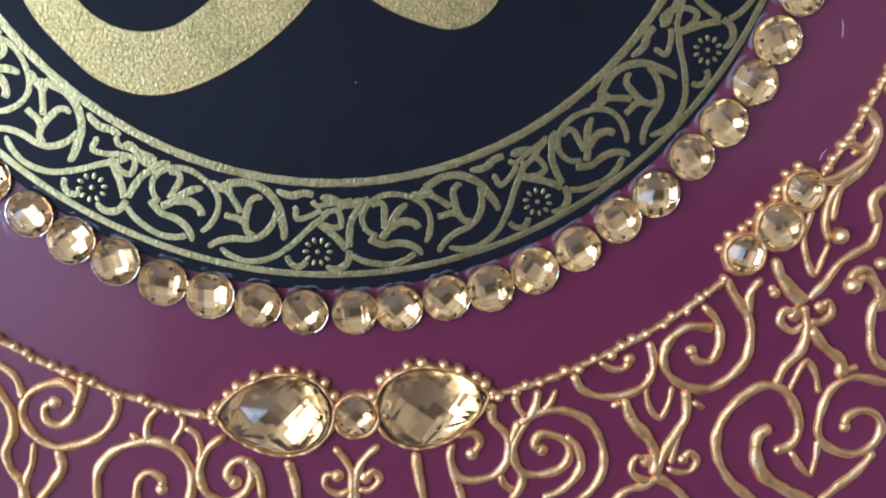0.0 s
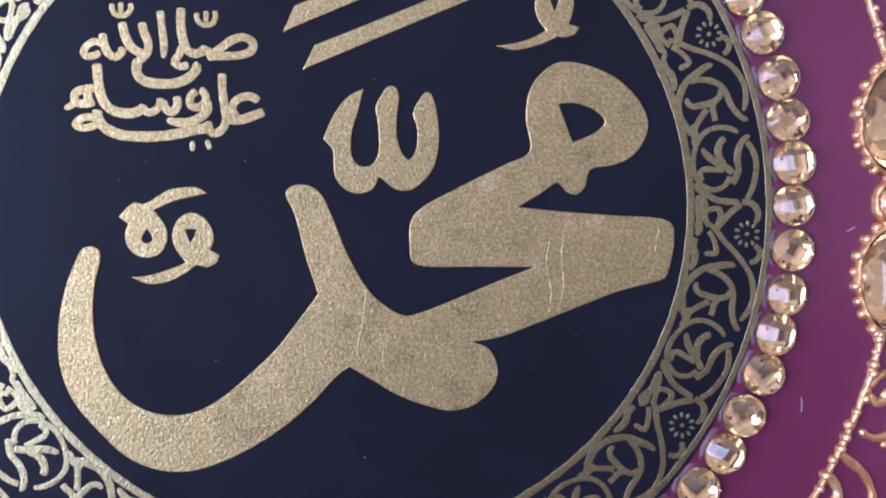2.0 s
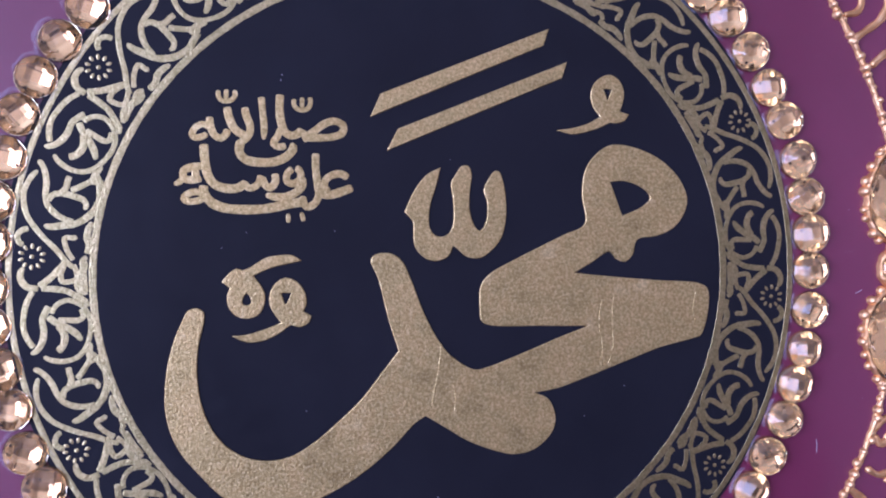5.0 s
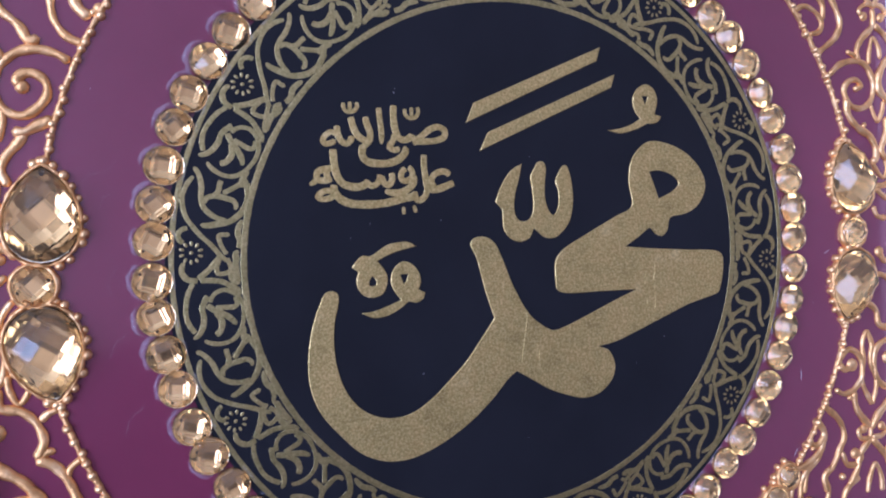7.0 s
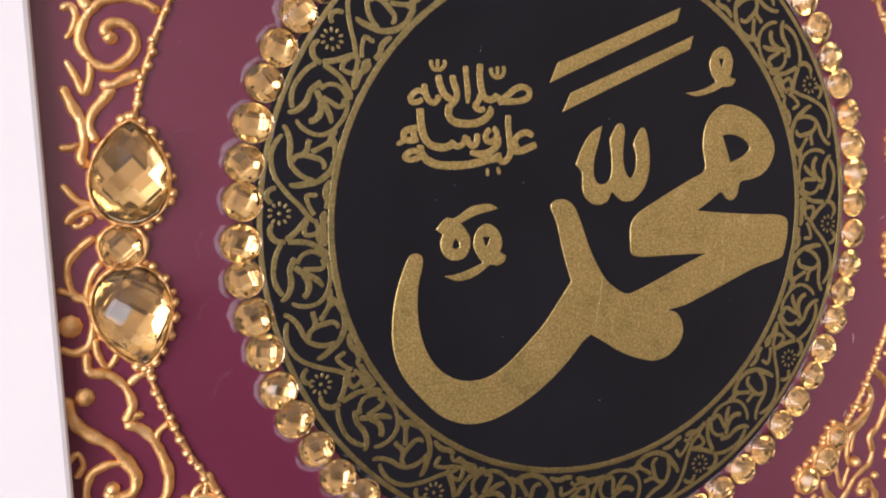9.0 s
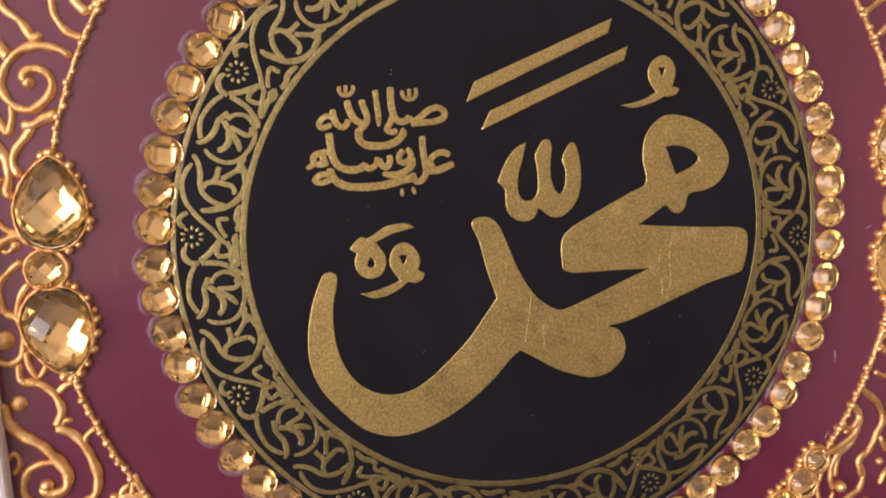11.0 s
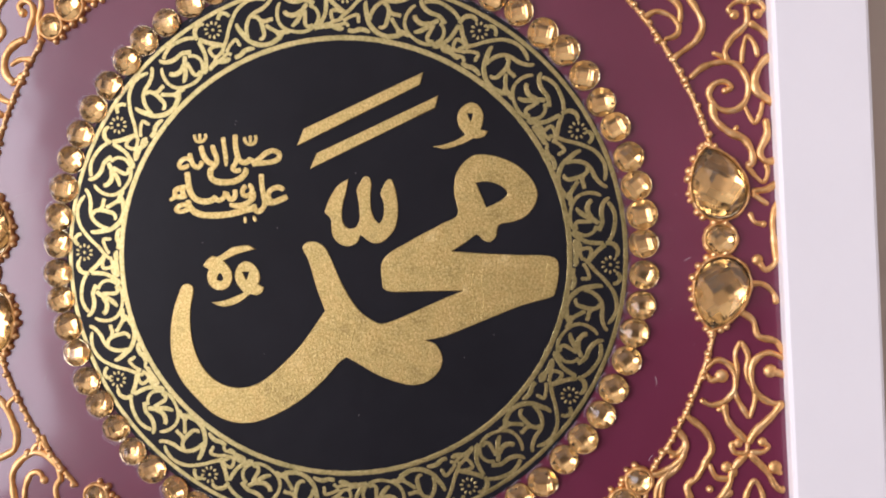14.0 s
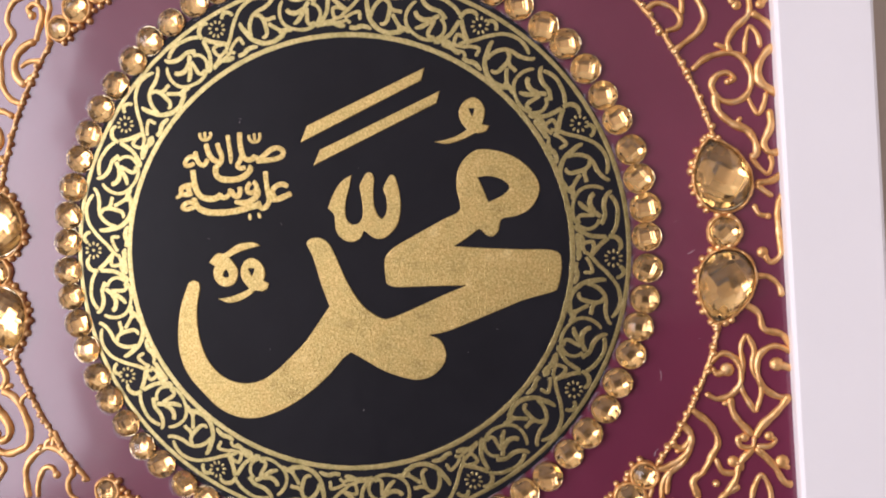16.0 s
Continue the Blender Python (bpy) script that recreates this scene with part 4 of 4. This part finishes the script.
def backing_mesh(name, outline, cell, turn, rim, shift=(0.0, 0.0)):
    """The mirrored back of a stone: a shallow bowl of flat square facets, rim mm deep, with a collar down to the panel."""
    angle = sorted((math.atan2(z, x), math.hypot(x, z)) for x, z in outline)
    far = max(r for _, r in angle)
    c, s = math.cos(radians(turn)), math.sin(radians(turn))

    def corner(i, j):
        u, v = (i + 0.5) * cell + shift[0], (j + 0.5) * cell + shift[1]
        x, z = c * u - s * v, s * u + c * v
        r = max(math.hypot(x, z), 1e-6)
        edge = 0.98 * np.interp(math.atan2(z, x), [a for a, _ in angle], [q for _, q in angle], period=math.tau)
        f = min(1.0, edge / r)
        return (x * f * MM, -(0.12 + rim * (r * f / far) ** 2) * MM, z * f * MM), f == 1.0

    verts, faces = [], []
    for i in range(-7, 7):
        for j in range(-7, 7):
            quad = [corner(i + di, j + dj) for di, dj in ((0, 0), (1, 0), (1, 1), (0, 1))]
            if any(inner for _, inner in quad):
                faces.append(tuple(range(len(verts), len(verts) + 4)))
                verts += [p for p, _ in quad]
    n, o = len(outline), len(verts)
    for x, z in outline:
        top = 0.12 + rim * (0.98 * math.hypot(x, z) / far) ** 2
        verts += [(0.985 * x * MM, -0.03 * MM, 0.985 * z * MM), (0.985 * x * MM, -top * MM, 0.985 * z * MM)]
    faces += [(o + 2 * k, o + 2 * ((k + 1) % n), o + 2 * ((k + 1) % n) + 1, o + 2 * k + 1) for k in range(n)]
    return mesh_from(name, verts, faces, BACKING)


ROUND_GEM = hull_mesh("gem", checker_cut(circle_pts(4.27, 22), 4.1, 2.6, 20), GEM)
ROUND_BACK = backing_mesh("backing", circle_pts(4.27, 22), 2.4, 20, 1.0)
PEAR_LINE = [pear(math.tau * k / 28, 20.0, 15.6) for k in range(28)]
PEAR_GEM = hull_mesh("pear_gem", checker_cut(PEAR_LINE, 6.3, 3.9, 45, (0.4, 0.2)), GEM)
PEAR_BACK = backing_mesh("backing", PEAR_LINE, 3.7, 45, 1.4, (0.4, 0.2))
HOLE_MESH = mesh_from("hole", *bead_shape(0.36, 0.12, 2, 8), HOLE)
TURN_Y = lambda deg: Matrix.Rotation(-radians(deg), 4, "Y")


ON_PANEL = Matrix.Translation(plaque.location)


def gem(x, z, size=1.0, turn=0.0, tip=(0, 0), base=0.1, holes=True, group="round gems about the medallion"):
    """A round sew-on stone with its mirror backing and two thread holes; tip: lean in degrees."""
    m = Matrix.Translation((x * MM, -base * MM, z * MM)) @ pose(0, 0, 0, tip[0], 0, tip[1]) @ TURN_Y(turn) @ Matrix.Diagonal((size, size, size, 1))
    ob = tagged(new("gem", ROUND_GEM), "round faceted champagne acrylic gem glued on plum enamel", "gem", group)
    ob.matrix_basis = ON_PANEL @ m
    part("backing", ROUND_BACK, ob, "mirrored gold backing")
    if holes:
        for s in (-1, 1):
            part("hole", HOLE_MESH, ob, "dark thread hole", Matrix.Translation((3.0 * s * MM, -2.0 * MM, 0)))
    return ob


rnd = random.Random(11)
for k in range(64):
    a = radians(4.8 + 5.625 * k + rnd.uniform(-0.35, 0.35))
    r = 84.6 + 0.8 * math.cos(a + radians(25)) + rnd.uniform(-0.35, 0.35)
    gem(0.4 + r * math.cos(a), r * math.sin(a), rnd.uniform(0.96, 1.03), rnd.uniform(0, 360), (rnd.uniform(-5, 5), rnd.uniform(-5, 5)))


def pear_gem(x, z, turn, size=1.0):
    """A pear-cut stone in a beaded gold bezel; turn: where its tip points, anticlockwise from up."""
    place = Matrix.Translation((x * MM, -0.1 * MM, z * MM)) @ TURN_Y(turn)
    ob = tagged(new("pear_gem", PEAR_GEM), "pear-shaped checker-cut champagne gem in a beaded gold bezel", "gem", "pear gems in the gold lace")
    ob.matrix_basis = ON_PANEL @ place @ Matrix.Diagonal((size, size, size, 1))
    part("backing", PEAR_BACK, ob, "mirrored gold backing")
    for zz in (8.3, -8.0):
        part("hole", HOLE_MESH, ob, "dark thread hole", Matrix.Translation((0, -2.2 * MM, zz * MM)) @ Matrix.Diagonal((1.3, 1.3, 1.3, 1)))
    edge = [tuple(1.04 * size * v for v in pear(math.tau * k / 24, 20.0, 15.6)) for k in range(24)]
    COUNT[0] += 1
    bezel = part("bezel", ridge("bezel", edge, 1.05, 1.5, PASTE, -0.05, True, wobble=0.35, seed=COUNT[0]), ob, "gold paste bezel")
    rim = random.Random(int(x * 3 + z))
    for k in range(22):
        px, pz = pear(math.tau * (k + rim.uniform(0.25, 0.75)) / 22, 20.0, 15.6)
        q = place @ Vector((px * 1.12 * size * MM, 0, pz * 1.12 * size * MM))
        if math.hypot(q.x, q.z) < math.hypot(x, z) * MM + 0.003:
            bead(rim.uniform(0.85, 1.25), (q.x / MM, q.z / MM), k, bezel, place.inverted())


def round_bezel(ob, x, z, size):
    edge = circle_pts(4.25 * size, 14)
    COUNT[0] += 1
    part("bezel", ridge("bezel", edge, 1.3, 1.6, PASTE, -0.05, True, wobble=0.3, seed=COUNT[0]), ob, "gold paste bezel", ob.matrix_basis.inverted() @ ON_PANEL @ Matrix.Translation((x * MM, 0, z * MM)))


for x, z, turn in ((106.2, 14.4, 14), (105.6, -16.0, 164), (-104.3, 16.2, -5), (-105.6, -12.2, -171), (-15.6, -103.2, 87), (12.5, -103.4, -83), (-15.0, 103.6, 91), (13.0, 103.6, -91)):
    pear_gem(x, z, turn)
for x, z, size in ((106.4, -1.1, 1.02), (-106.8, 1.8, 1.05), (-1.2, -104.4, 0.95), (-0.8, 104.4, 0.95)):
    round_bezel(gem(x, z, size, 20, group="small gems between pear gems"), x, z, size)
CLUSTERS = (((80.6, -67.7, 0.85), (76.3, -73.9, 1.0), (70.0, -78.6, 0.85)), ((78.9, 73.0, 0.85), (73.2, 79.0, 1.0), (66.5, 83.5, 0.85)),
            ((-79.4, 72.0, 0.8), (-73.5, 77.4, 0.98), (-66.5, 82.0, 0.85)), ((-78.0, -66.0, 0.85), (-73.0, -72.2, 1.0), (-67.0, -77.2, 0.85)))
for cluster in CLUSTERS:
    for x, z, size in cluster:
        round_bezel(gem(x, z, size, rnd.uniform(0, 90), holes=False, group="gem clusters in the gold lace"), x, z, size)
        r = math.hypot(x, z)
        for da in (-38, -4, 34):
            a = math.atan2(-z, -x) + radians(da)
            bead(rnd.uniform(0.8, 1.1), (x + 5.4 * size * math.cos(a), z + 5.4 * size * math.sin(a)), int(da))

# ---- glue, creases and dust ----


def glue_rim(seed, width, reach):
    """A wavy bead of dried glue along the edge of a round stone, towards +x, over reach degrees each way."""
    g = random.Random(seed)
    arc = [(4.5 + g.uniform(-0.25, 0.5), radians(d)) for d in range(-reach, reach + 1, 15)]
    return ridge("glue", [(r * math.cos(a), r * math.sin(a)) for r, a in arc], width, 0.9, GLUE, 0.02, taper=3, wobble=0.45, seed=seed)


GLUE_IN, GLUE_OUT = [glue_rim(k, 0.8, 45) for k in range(3)], [glue_rim(k, 1.0 + 0.25 * (k % 3), 45 + 15 * (k % 2)) for k in range(10, 14)]
for k, stone in enumerate([ob for ob in bpy.data.objects if ob.get("group") == "round gems about the medallion"]):
    x, _, z = (stone.matrix_basis.translation - plaque.location) / MM
    deg = math.degrees(math.atan2(z, x)) % 360
    at = Matrix.Translation((x * MM, 0, z * MM))
    part("glue", GLUE_IN[k % 3], plaque, "clear dried glue", at @ TURN_Y(deg + 180))
    if 125 < deg < 235:
        part("glue", GLUE_OUT[k % 4], plaque, "clear dried glue", at @ TURN_Y(deg + rnd.uniform(-40, 40)))
for line in (((38, -5.4), (37.2, -10.6), (37.9, -15.5), (37.4, -20.2)), ((40.7, -4.3), (40, -9.9), (40.3, -14.8), (39, -19.8)), ((3.6, -13.5), (3.1, -17.6), (2.1, -22.7), (1.1, -27.2)),
             ((5.9, -21.7), (6.3, -25.1), (5.9, -28.5)), ((58.8, -4.5), (58.1, -8.5), (58.8, -11.7))):
    part("crease", ridge("crease", line, 0.32, 0.07, FOIL_GOLD, PRINT_Y + 0.30, taper=3, wobble=0.3, seed=5), medallion, "fine raised crease in the foil")
for cx, cz, n, length in ((38.5, -11.5, 7, 7), (2.5, -21, 7, 7), (14, -27, 3, 5)):
    for k in range(n):
        x, z, lean = cx + rnd.uniform(-3, 3), cz + rnd.uniform(-2.5, 2.5), rnd.uniform(-0.35, 0.35)
        half = length * rnd.uniform(0.15, 0.5)
        line = [(x + half * f * lean + rnd.uniform(-0.3, 0.3), z + half * f) for f in (-1, -0.4, 0.3, 1)]
        part("crease", ridge("crease", line, 0.2, 0.035, FOIL_GOLD, PRINT_Y + 0.303, taper=3, wobble=0.3, seed=k), medallion, "fine raised crease in the foil")
for x, z in ((-93, 42), (-52, -93), (95, 12), (98, -30), (60, -85), (-96, 14), (92, -20), (-30, -96)):
    part("dust_speck", BEADS[0], plaque, "pale dust speck", Matrix.Translation((x * MM, 0, z * MM)) @ Matrix.Diagonal((0.28, 0.2, 0.22, 1))).data = mesh_from("dust_speck", *bead_shape(0.26, 0.3, 2, 6), DUST)
for line in (((-89, 27), (-91.5, 24.5), (-94.5, 24.2), (-96.5, 22)), ((-90, 20), (-92.4, 19), (-93, 17)), ((-90.5, 4), (-92.5, 1.5), (-92, -2)), ((-89.5, -10), (-91.8, -11.5), (-93.4, -15)),
             ((93, 2.4), (95, 2.8), (96.4, 2.6)), ((-87, -26), (-90, -28), (-91.4, -32))):
    part("glue_thread", ridge("glue_thread", line, 0.22, 0.12, THREAD, 0.02, taper=3, wobble=0.4, seed=len(line)), plaque, "fine stray thread of dried glue")
LINT = mesh_from("dust_speck", *bead_shape(0.11, 0.25, 2, 6), DUST)
for k, (x, z) in enumerate(((-39.8, 7.1), (-24.1, -26.1), (-27.4, 40.1), (-34.9, 10.1), (42.5, -24.2), (-3.8, -24.1), (6.3, 24.0), (-27.1, 41.1), (-5.4, -11.2), (33.7, -30.2), (-17.5, 9.9), (2.2, -45.4))):
    part("dust_speck", LINT, medallion, "pale dust speck", Matrix.Translation((x * MM, -DISC_Y * MM, z * MM)) @ TURN_Y(47 * k) @ Matrix.Diagonal((1.0 + 0.5 * (k % 3), 1, 0.6, 1)))
for line in (((86.8, -38.2), (87.0, -39.9), (86.8, -41.5)), ((83.6, -62.6), (84.2, -61.3), (85.0, -60.4)), ((96.1, -6.6), (97.3, -6.1), (98.3, -5.5)), ((-24.3, -66.5), (-19.9, -67.3), (-16.1, -66.4))):
    part("lint", ridge("lint", line, 0.1, 0.08, DUST, 0.01, taper=3, wobble=0.3, seed=len(line)), plaque, "short pale hair of lint")
